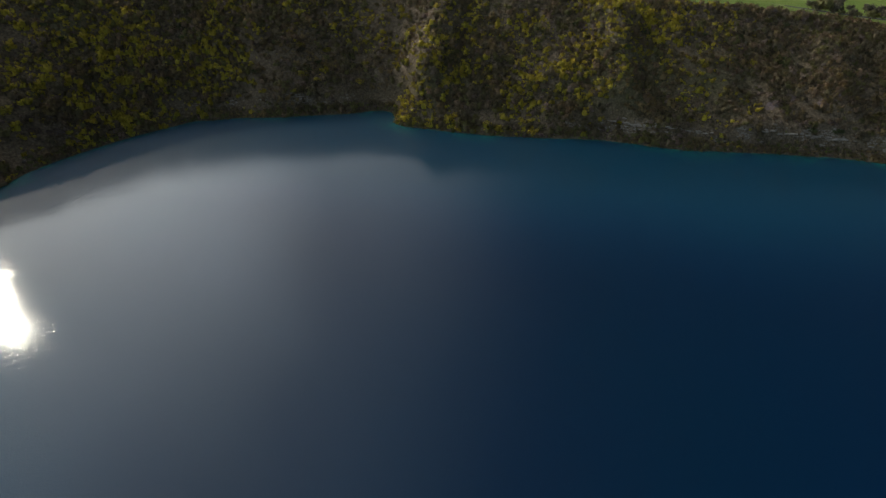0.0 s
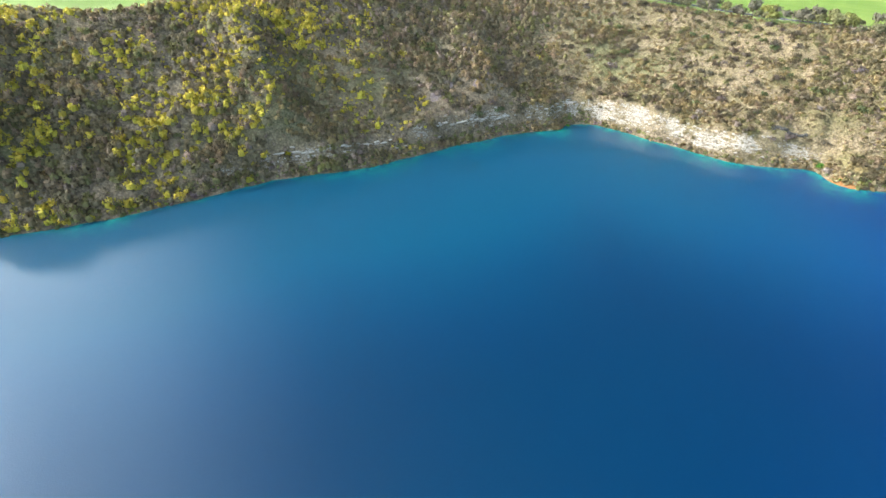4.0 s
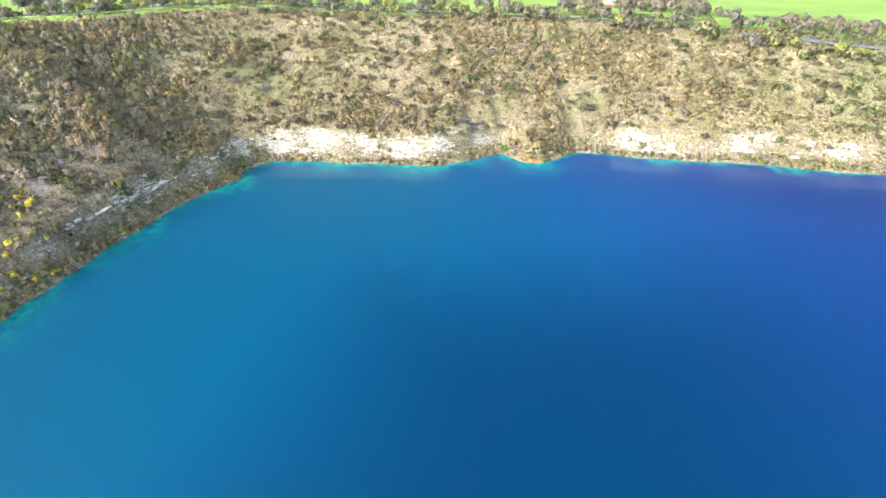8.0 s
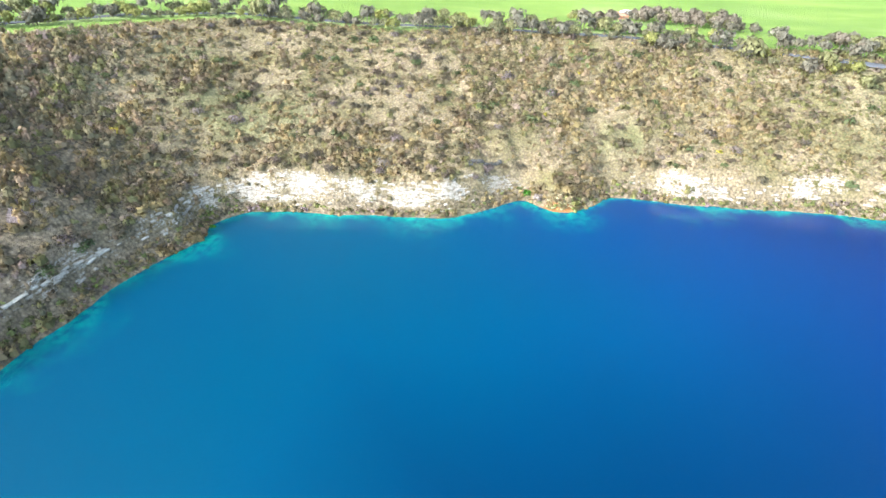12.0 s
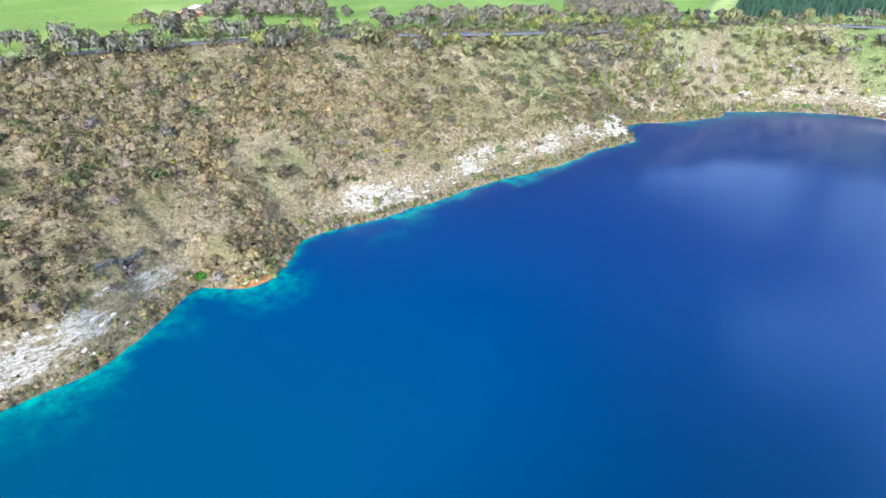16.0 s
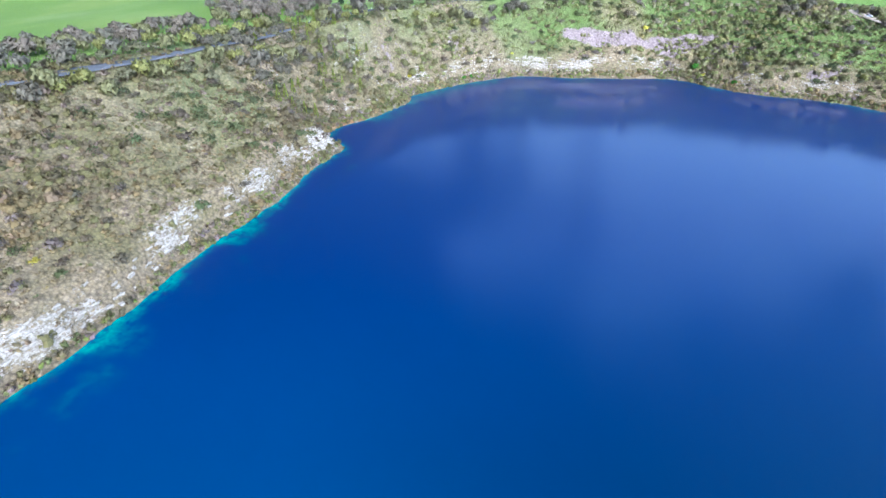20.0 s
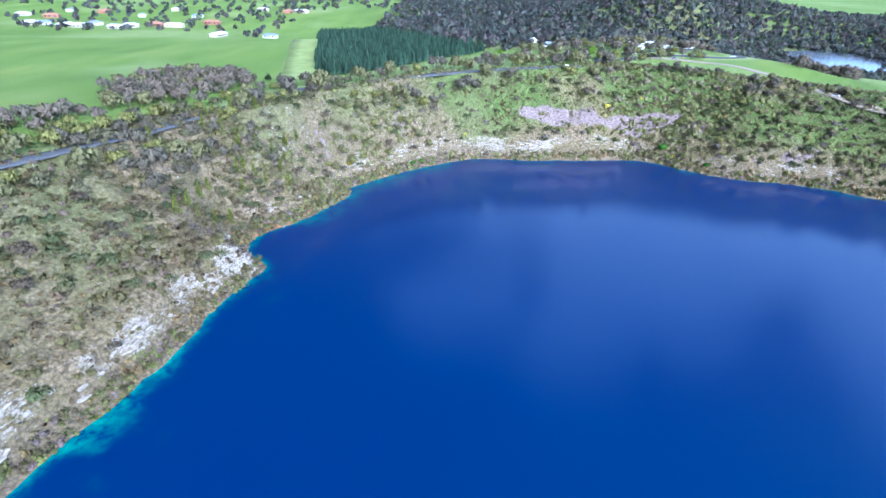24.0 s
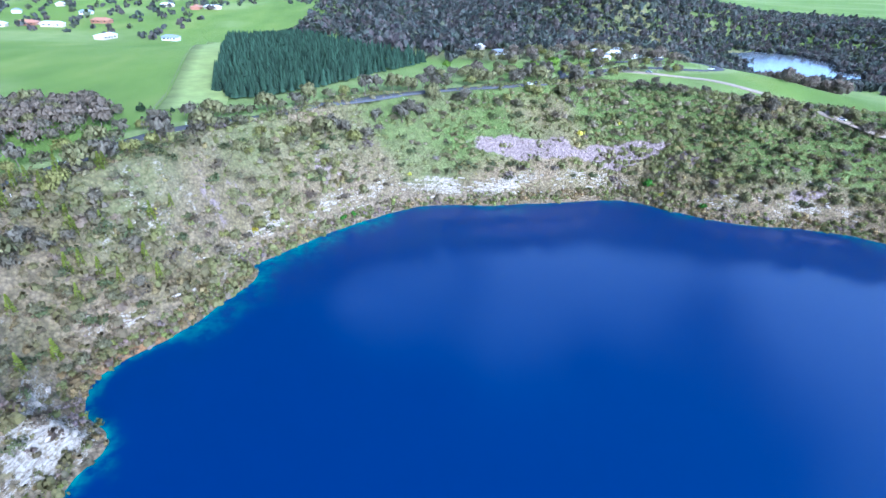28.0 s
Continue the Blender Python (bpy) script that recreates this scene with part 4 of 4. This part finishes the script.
def grove(poly, gap, kinds, scale, group):
    xs, ys = [q[0] for q in poly], [q[1] for q in poly]
    for x, y in spots(min(xs), max(xs), min(ys), max(ys), gap):
        if inside(x, y, poly):
            plant(kinds[RNG.randint(len(kinds))], x, y, scale * RNG.uniform(0.75, 1.2), group)


G0, G1, G2, G3, G4, G5 = BROAD
grove([(-168, 243), (-148, 262), (-124, 318), (-124, 345), (-160, 372), (-206, 345), (-200, 290)], 8.2, [G1, G1, G2, G4, G0], 0.95, "trees of the paddock grove")
grove([(-228, 140), (-205, 122), (-180, 150), (-160, 190), (-158, 222), (-180, 230), (-200, 190), (-222, 165)], 8.5, [G0, G4, G1, G3], 0.9, "trees of the paddock grove")
grove([(-385, 75), (-340, 60), (-300, 80), (-255, 85), (-245, 110), (-300, 125), (-360, 112)], 11, [G1, G0, G2, G1], 1.1, "farm shelter trees")
grove([(-360, 20), (-320, 5), (-290, 0), (-285, 25), (-330, 45), (-365, 40)], 9, [G0, G1, G3], 0.9, "farm shelter trees")
grove([(-150, 178), (-138, 172), (-118, 205), (-112, 240), (-122, 238), (-134, 212)], 5.5, [G5, G2, G5], 0.85, "dark trees on the rim")
grove([(-138, 176), (-108, 170), (-96, 205), (-88, 232), (-84, 262), (-98, 268), (-116, 244), (-126, 214)], 6.0, [G5, G2, G5, CONE], 0.8, "trees on the slope")
grove([(-74, 268), (-58, 290), (-30, 318), (-8, 334), (-20, 346), (-48, 330), (-76, 300)], 6.5, [G5, G0, G3], 0.7, "trees on the slope")
grove([(172, 334), (182, 322), (250, 298), (258, 322), (215, 346), (182, 366)], 8.0, [G5, G3, G0], 0.72, "trees on the slope")
grove([(150, 470), (225, 465), (250, 560), (150, 560), (60, 520), (75, 470), (120, 480)], 12.5, [G1, G0, G2, G4, G3], 0.95, "park trees")
grove([(30, 408), (95, 415), (105, 432), (60, 452), (20, 430)], 9.5, [G1, G0, G4], 0.9, "park trees")
grove([(200, 362), (262, 330), (300, 318), (330, 300), (330, 325), (270, 352), (215, 385)], 8.5, [G5, G0, G2], 0.8, "trees on the eastern rim")
grove([(150, 395), (188, 380), (200, 392), (160, 412)], 8.0, [G5, G2], 0.75, "park trees")
grove([(262, 420), (300, 400), (360, 480), (380, 560), (300, 500)], 11, [G2, G1], 1.0, "trees below the road")
# both verges of the rim road
t = np.gradient(ROAD_LINE, axis=0)
t /= np.linalg.norm(t, axis=1)[:, None]
for k in range(6, len(ROAD_LINE) - 60, 2):
    x, y = ROAD_LINE[k]
    if y > 455 or y < -390:
        continue
    for sgn in (-1, 1):
        side = np.array([t[k, 1], -t[k, 0]]) * sgn
        dense = 0.95
        if y > 305:
            dense = 0.8
        if RNG.rand() < dense:
            q = ROAD_LINE[k] + side * RNG.uniform(7, 14) + RNG.uniform(-2, 2, 2)
            plant([G0, G5, G3, G4, G2, G5][RNG.randint(6)], q[0], q[1], RNG.uniform(0.9, 1.6) * (0.95 if y < 170 else 0.85), "roadside trees")
for x, y, k in ((97, 446, 1.0), (112, 455, 1.1), (119, 470, 0.9), (41, 470, 0.8)):
    plant(BRIGHT, x, y, k, "park trees")
for x, y, k in ((-124, 349, 0.9), (-97, 365, 0.7), (-108, 345, 0.5)):
    plant(CYPRESS, x, y, k, "dark cypresses")
for x, y, k in ((-122, -64, 0.9), (147, 349, 1.5), (-25, 316, 0.8), (-20, 321, 0.7), (-100, -204, 0.6), (170, 326, 0.8)):
    plant(SHORE_BUSH, x, y, k, "bushes on the shore")
DEAD_BUSH = broad_tree("dead_bush", 14, 4.2, 2.8, (0.36, 0.3, 0.27), "leafless grey bush beside a vivid green one", 9, 0.1)
plant(DEAD_BUSH, -117.5, -60.5, 1.0)
for x, y, k in ((-61, 288, 0.8), (150, -309, 0.7), (60, -285, 0.8), (20, -285, 0.8)):
    plant(GOLD_BUSH, x, y, k, "golden bushes")
for x, y in ((-118, 243), (-112, 236), (-107, 262), (-102, 260), (-88, 255), (-84, 264), (-87, 242), (-83, 240), (-92, 247), (-103, 225), (-119, 238), (-96, 292), (-92, 232), (-99, 243)):
    plant(CONE, x, y, RNG.uniform(0.6, 0.95), "young pines on the slope")

# gardens and wind-breaks of the town
TOWN_TREES = spots(-760, -250, 780, 1150, 30)
TOWN_TREES = TOWN_TREES[RNG.rand(len(TOWN_TREES)) < 0.55]
# plantation and far woods
PINE = [np.concatenate([[[[math.cos(a + j) * r, math.sin(a + j) * r, z0], [math.cos(a + j + 1.0) * r * 0.9, math.sin(a + j + 1.0) * r * 0.9, z0 - 0.03], [0.03, 0, z1], [-0.03, 0, z1]]
         for a in np.arange(0, 6.28, 0.9)] for r, z0, z1, j in ((1.0, 0.12, 0.5, s_), (0.72, 0.36, 0.75, s_ + 0.4), (0.42, 0.62, 1.0, s_ + 0.8))]) for s_ in (0.0, 0.5, 1.1)]
PLANTATION = [(-110, 418), (-84, 382), (-40, 396), (28, 500), (-30, 560), (-110, 700), (-176, 705), (-146, 600)]
q = spots(-180, 35, 375, 720, 4.4)
q = q[[inside(a, b, PLANTATION) for a, b in q]]
qz = terrain(q)[0]
scatter("pine_plantation", np.column_stack([q, qz]), RNG.uniform(2.0, 2.8, len(q)), RNG.uniform(3.9, 4.8, len(q)),
        np.array([(0.05, 0.098, 0.06)]) * RNG.uniform(0.7, 1.35, (len(q), 1)), PINE, "dense dark green pine plantation in rows", "trees", 0.0)
WOOD_LEAF = [leaves(np.random.RandomState(70 + k), 6, 5, 0.6, 0.33, 0.8) for k in range(9)]
q = np.concatenate([spots(-120, 1500, 480, 1500, 10.6), spots(-1300, 60, 1150, 1900, 20), spots(300, 700, 380, 640, 12)])
wood = np.maximum(zone(q, 330, 960, 500, 470), zone(q, 60, 660, 120, 170))
wood = np.maximum(wood, zone(q, -60, 850, 200, 130))
wood = np.maximum(wood, zone(q, 900, 800, 500, 500))
pond = np.maximum(zone(q, 480, 690, 75, 70), zone(q, 535, 800, 70, 90))
ok = (RNG.rand(len(q)) < wood * 0.95 * (0.55 + 0.9 * fbm(q, 90, 3, 41.0)) + 0.25 * (q[:, 1] > 1150) * (q[:, 0] < 0)) & (pond < 0.3) & (near_line(q, ROAD_LINE) > 9)
ok &= ~np.array([inside(a, b, PLANTATION) for a, b in q])
ok &= ~((q[:, 0] > 60) & (q[:, 0] < 250) & (q[:, 1] < 565)) & (zone(q, 400, 600, 40, 30) < 0.4)
q = np.concatenate([q[ok], TOWN_TREES])
qz = terrain(q)[0]
# tints lifted and greyed, so distance haze is part of the leaf colour
fw, _ = blend([1.0 + 0 * qz, 0.8 + 0 * qz, 0.5 + 0 * qz, 0.25 + 0 * qz], [(0.12, 0.13, 0.115), (0.145, 0.13, 0.12), (0.1, 0.12, 0.1), (0.14, 0.16, 0.1)])
scatter("far_woods", np.column_stack([q, qz]), RNG.uniform(5.0, 7.8, len(q)), RNG.uniform(1.1, 1.7, len(q)), fw, WOOD_LEAF, "grey-green eucalypt forest over the far hill", "trees", 0.1)


# ---------------------------------------------------------------- buildings


def gable(bm, w, d, h, rise, over):
    """A hipped roof with eaves, its ridge along x."""
    a = [(-w / 2 - over, -d / 2 - over, h), (w / 2 + over, -d / 2 - over, h), (w / 2 + over, d / 2 + over, h), (-w / 2 - over, d / 2 + over, h)]
    r = [(-w / 2 + d * 0.3, 0, h + rise), (w / 2 - d * 0.3, 0, h + rise)]
    v = [bm.verts.new(c) for c in a + r]
    u = [bm.verts.new((c[0], c[1], c[2] - 0.2)) for c in a]
    for f in ((0, 1, 5, 4), (1, 2, 5), (2, 3, 4, 5), (3, 0, 4)):
        bm.faces.new([v[k] for k in f])
    for k in range(4):
        bm.faces.new((u[k], u[(k + 1) % 4], v[(k + 1) % 4], v[k]))
    bm.faces.new(u[::-1])


def house(w, d, wall, roof, label):
    root = new("house")
    bm = bmesh.new()
    box(bm, -w / 2, w / 2, -d / 2, d / 2, -0.8, 2.8)
    body = part("wall", bm, wall, root)
    bm = bmesh.new()
    gable(bm, w, d, 2.8, d * 0.2, 0.6)
    top = part("roof", bm, roof, root)
    bm = bmesh.new()
    box(bm, w * 0.2, w * 0.2 + 0.7, 0.2, 0.9, 3.2, 2.8 + d * 0.2 + 0.6)
    part("chimney", bm, WALLS[1], top)
    for x in (-w * 0.33, -w * 0.08, w * 0.3):
        bm = bmesh.new()
        box(bm, x - 0.8, x + 0.8, -d / 2 - 0.06, -d / 2 + 0.05, 0.9, 2.1)
        part("window", bm, GLASS, body)
    bm = bmesh.new()
    box(bm, w * 0.1 - 0.45, w * 0.1 + 0.45, -d / 2 - 0.06, -d / 2 + 0.05, 0.0, 2.05)
    part("door", bm, WOOD, body)
    bm = bmesh.new()
    box(bm, -w * 0.45, w * 0.15, -d / 2 - 2.4, -d / 2 - 0.65, 2.45, 2.58)
    part("verandah", bm, roof, root)
    return tagged(root, label, "house", "houses of the town")


HOUSES = [house(16, 10, WALLS[0], ROOFS[0], "low cream house with a pale hipped metal roof"),
          house(14, 9, WALLS[2], ROOFS[1], "white house under a slate-grey hipped roof"),
          house(18, 11, WALLS[1], ROOFS[2], "brick house with a terracotta hipped roof"),
          house(20, 9, WALLS[0], ROOFS[0], "long farmhouse with a white metal roof")]
TOWN = [(-669, 875), (-651, 883), (-703, 977), (-598, 854), (-575, 853), (-576, 893), (-670, 1079), (-511, 841), (-502, 863), (-576, 1037),
        (-475, 883), (-437, 869), (-560, 1135), (-471, 1032), (-396, 914), (-331, 775), (-386, 1142), (-261, 784), (-324, 1098), (-297, 1097),
        (-761, 989), (-732, 1078), (-363, 62), (-374, 76), (82, 583), (93, 546)]
for k, (x, y) in enumerate(TOWN):
    m = pose(x, y, z_at(x, y) + 0.6, 0, 0, RNG.uniform(-25, 25) + (90 if k % 3 == 0 else 0)) @ Matrix.Scale(1.3 if k < 22 else 0.85, 4)
    proto = HOUSES[k % 4]
    if k < 4:
        proto.matrix_world = m
    else:
        copy_thing(proto, m @ Matrix.Scale(1 / 1.3, 4))


def cabin():
    root = new("cabin")
    bm = bmesh.new()
    box(bm, -4.5, 4.5, -1.8, 1.8, 0.3, 2.9)
    part("wall", bm, WALLS[2], root)
    bm = bmesh.new()
    gable(bm, 9, 3.6, 2.9, 0.6, 0.3)
    part("roof", bm, ROOFS[0], root)
    for x in (-2.8, 1.8):
        bm = bmesh.new()
        box(bm, x - 0.7, x + 0.7, -1.86, -1.78, 1.2, 2.2)
        part("window", bm, GLASS, root)
    bm = bmesh.new()
    box(bm, -0.6, 0.25, -1.86, -1.78, 0.4, 2.35)
    part("door", bm, WOOD, root)
    for x in (-3.8, 3.8):
        for y in (-1.5, 1.5):
            bm = bmesh.new()
            box(bm, x - 0.15, x + 0.15, y - 0.15, y + 0.15, -0.8, 0.35)
            part("stump", bm, WOOD, root)
    return tagged(root, "white holiday cabin with a pale roof among park trees", "cabin", "cabins in the park")


CABIN = cabin()
for k, (x, y) in enumerate([(177, 506), (183, 498), (184, 484), (197, 492), (207, 493), (189, 524), (160, 480), (170, 494), (195, 506), (213, 503), (165, 512), (204, 518)]):
    m = pose(x, y, z_at(x, y) + 0.3, 0, 0, RNG.uniform(0, 40))
    if k == 0:
        CABIN.matrix_world = m
    else:
        copy_thing(CABIN, m)


def car(paint, label):
    root = new("car")
    bm = bmesh.new()
    v = box(bm, -2.2, 2.2, -0.88, 0.88, 0.3, 0.95)
    bmesh.ops.bevel(bm, geom=bm.edges[:], offset=0.14, segments=2, affect="EDGES")
    body = part("body", bm, paint, root)
    bm = bmesh.new()
    v = box(bm, -1.6, 0.9, -0.78, 0.78, 0.9, 1.5)
    for q in v:
        if q.co.z > 1.2:
            q.co.x *= 0.72
            q.co.y *= 0.85
    bmesh.ops.bevel(bm, geom=bm.edges[:], offset=0.08, segments=1, affect="EDGES")
    part("cabin_glass", bm, GLASS, root)
    bm = bmesh.new()
    box(bm, -1.15, 0.62, -0.62, 0.62, 1.48, 1.54)
    part("roof", bm, paint, root)
    for x in (-1.35, 1.35):
        for y in (-0.8, 0.8):
            bm = bmesh.new()
            bmesh.ops.create_cone(bm, cap_ends=True, segments=12, radius1=0.33, radius2=0.33, depth=0.22, matrix=Matrix.Translation((x, y, 0.33)) @ Matrix.Rotation(radians(90), 4, "X"))
            part("wheel", bm, TYRE, root)
    return tagged(root, label, "car", "cars on the roads")


CAR_PROTOS = [car(CARS[0], "small white car on the rim road"), car(CARS[1], "silver car parked on the verge")]
SPOTS = [(-115.5, 265, 68, 0), (-106, 322, 30, 1), (82, 392.5, 10, 0), (89, 399, 35, 1), (256, 352, -55, 0), (228, 449, 0, 0), (176, 436, -30, 1), (150, 458, 40, 0)]
for k, (x, y, a, c) in enumerate(SPOTS):
    m = pose(x, y, z_at(x, y) + 0.45, 0, 0, a)
    if k < 2:
        CAR_PROTOS[c].matrix_world = m
    else:
        copy_thing(CAR_PROTOS[c], m)

# white guide posts and a paddock fence
bm = bmesh.new()
box(bm, -0.06, 0.06, -0.03, 0.03, -0.4, 1.0)
bmesh.ops.bevel(bm, geom=bm.edges[:], offset=0.012, segments=1, affect="EDGES")
post_me = bpy.data.meshes.new("guide_post")
bm.to_mesh(post_me)
post_me.materials.append(POST)
for k in range(150, len(ROAD_LINE) - 110, 9):
    for sgn in (-1, 1):
        q = ROAD_LINE[k] + np.array([t[k, 1], -t[k, 0]]) * 4.9 * sgn
        ob = new("guide_post", post_me)
        ob.location = (q[0], q[1], z_at(*q) + 0.2)
        tagged(ob, "white guide post at the edge of the asphalt road", "post", "road guide posts")


def fence(a, b, gap, label):
    root = new("fence")
    a, b = np.array(a, float), np.array(b, float)
    n = int(np.linalg.norm(b - a) / gap)
    bm = bmesh.new()
    box(bm, -0.09, 0.09, -0.09, 0.09, -0.4, 1.25)
    me = bpy.data.meshes.new("fence_post")
    bm.to_mesh(me)
    bm.free()
    pts = [a + (b - a) * k / n for k in range(n + 1)]
    for q in pts:
        ob = part("fence_post", me, None if me.materials else WOOD, root)
        ob.location = (q[0], q[1], z_at(*q))
    for h in (0.45, 0.8, 1.15):
        bm = bmesh.new()
        for q, r in zip(pts, pts[1:]):
            tube(bm, (q[0], q[1], z_at(*q) + h), (r[0], r[1], z_at(*r) + h), 0.02, 0.02, 3)
        part("wire", bm, WOOD, root)
    return tagged(root, label, "fence", "paddock fences")


fence((-119, 346), (-213, 766), 7, "post and wire fence between paddock and mown strip")
fence((-260, -120), (-246, -50), 6, "post and wire fence along the paddock edge")

# ---------------------------------------------------------------- limestone ledges on the cliffs
LEDGES = []
for k in range(8):
    r = np.random.RandomState(90 + k)
    bm = bmesh.new()
    box(bm, -0.5, 0.5, -0.5, 0.5, -0.5, 0.5)
    bmesh.ops.subdivide_edges(bm, edges=bm.edges[:], cuts=1, use_grid_fill=True)
    for v in bm.verts:
        v.co += Vector(r.uniform(-0.24, 0.24, 3))
        v.co.x *= 1 - 0.35 * abs(v.co.z) * r.uniform(0, 1)
    me = bpy.data.meshes.new("ledge")
    bm.to_mesh(me)
    bm.free()
    me.materials.append(STONE)
    LEDGES.append(me)
made = 0
order = np.random.RandomState(3).permutation(len(SHORELINE))
normal = np.stack([_tan[:, 1], -_tan[:, 0]], 1)
tries = 0
while made < 240 and tries < 9000:
    i = int(order[tries % len(order)])
    tries += 1
    x, y = SHORELINE[i]
    if BARE_AT[i] < RNG.uniform(0.3, 0.7) or x > 262 or (x > 200 and y < 0):
        continue
    q = SHORELINE[i] + normal[i] * RNG.uniform(3.2 if BARE_AT[i] > 0.6 else 6.0, 11.5) + _tan[i] * RNG.uniform(-2, 2)
    ob = new("ledge", LEDGES[made % 8])
    ob.parent = ground
    a = math.degrees(math.atan2(_tan[i, 1], _tan[i, 0]))
    ob.matrix_world = pose(q[0], q[1], z_at(*q) + RNG.uniform(-0.3, -0.05), RNG.uniform(-8, 8), RNG.uniform(-8, 8), a + RNG.uniform(-9, 9)) @ Matrix.Diagonal(
        (RNG.uniform(1.0, 3.4), RNG.uniform(0.8, 1.7), RNG.uniform(0.5, 1.1), 1))
    made += 1

# long pale beds across the southern wall
BED = plain("pale_bed", (0.4, 0.36, 0.3), 0.95, 0.5, 1.4)
BEDS = []
for me in LEDGES:
    BEDS.append(me.copy())
    BEDS[-1].materials.clear()
    BEDS[-1].materials.append(BED)
southern = [i for i in range(len(SHORELINE)) if -104 < SHORELINE[i, 0] < 78 and SHORELINE[i, 1] < -195]
for k in range(60):
    i = southern[int(k * (len(southern) - 1) / 59)]
    if fbm(SHORELINE[i:i + 1], 26, 2, 71.0)[0] < 0.42:
        continue
    q = SHORELINE[i] + normal[i] * (8.6 + 2.2 * fbm(SHORELINE[i:i + 1], 30, 2, 72.0)[0] + RNG.uniform(-0.7, 0.7)) + _tan[i] * RNG.uniform(-1, 1)
    ob = new("ledge", BEDS[k % 8])
    ob.parent = ground
    a = math.degrees(math.atan2(_tan[i, 1], _tan[i, 0]))
    ob.matrix_world = pose(q[0], q[1], z_at(*q) - 0.22, RNG.uniform(-5, 5), RNG.uniform(-5, 5), a + RNG.uniform(-8, 8)) @ Matrix.Diagonal(
        (RNG.uniform(1.6, 5.5), RNG.uniform(1.0, 2.2), RNG.uniform(0.5, 0.9), 1))

# dark weathered outcrop above the white cliff
DARK_STONE = plain("dark_limestone", (0.075, 0.07, 0.062), 0.95, 0.5, 0.7)
outcrop = new("rock_outcrop")
outcrop.location = (-128, -86, z_at(-128, -86))
tagged(outcrop, "dark grey weathered rock outcrop above the white cliff", "rock")
bpy.context.view_layer.update()
for k in range(16):
    u = (k + 0.5) / 16
    x, y = -124.5 - 8.5 * u + RNG.uniform(-0.8, 0.8), -95 + 19 * u
    me = LEDGES[k % 8].copy()
    me.materials.clear()
    me.materials.append(DARK_STONE)
    ob = new("boulder", me)
    ob.parent = outcrop
    ob.matrix_world = pose(x, y, z_at(x, y) + 0.3, RNG.uniform(-10, 10), RNG.uniform(-10, 10), 115 + RNG.uniform(-20, 20)) @ Matrix.Diagonal((RNG.uniform(1.4, 2.8), RNG.uniform(1.0, 1.6), RNG.uniform(0.9, 1.6), 1))
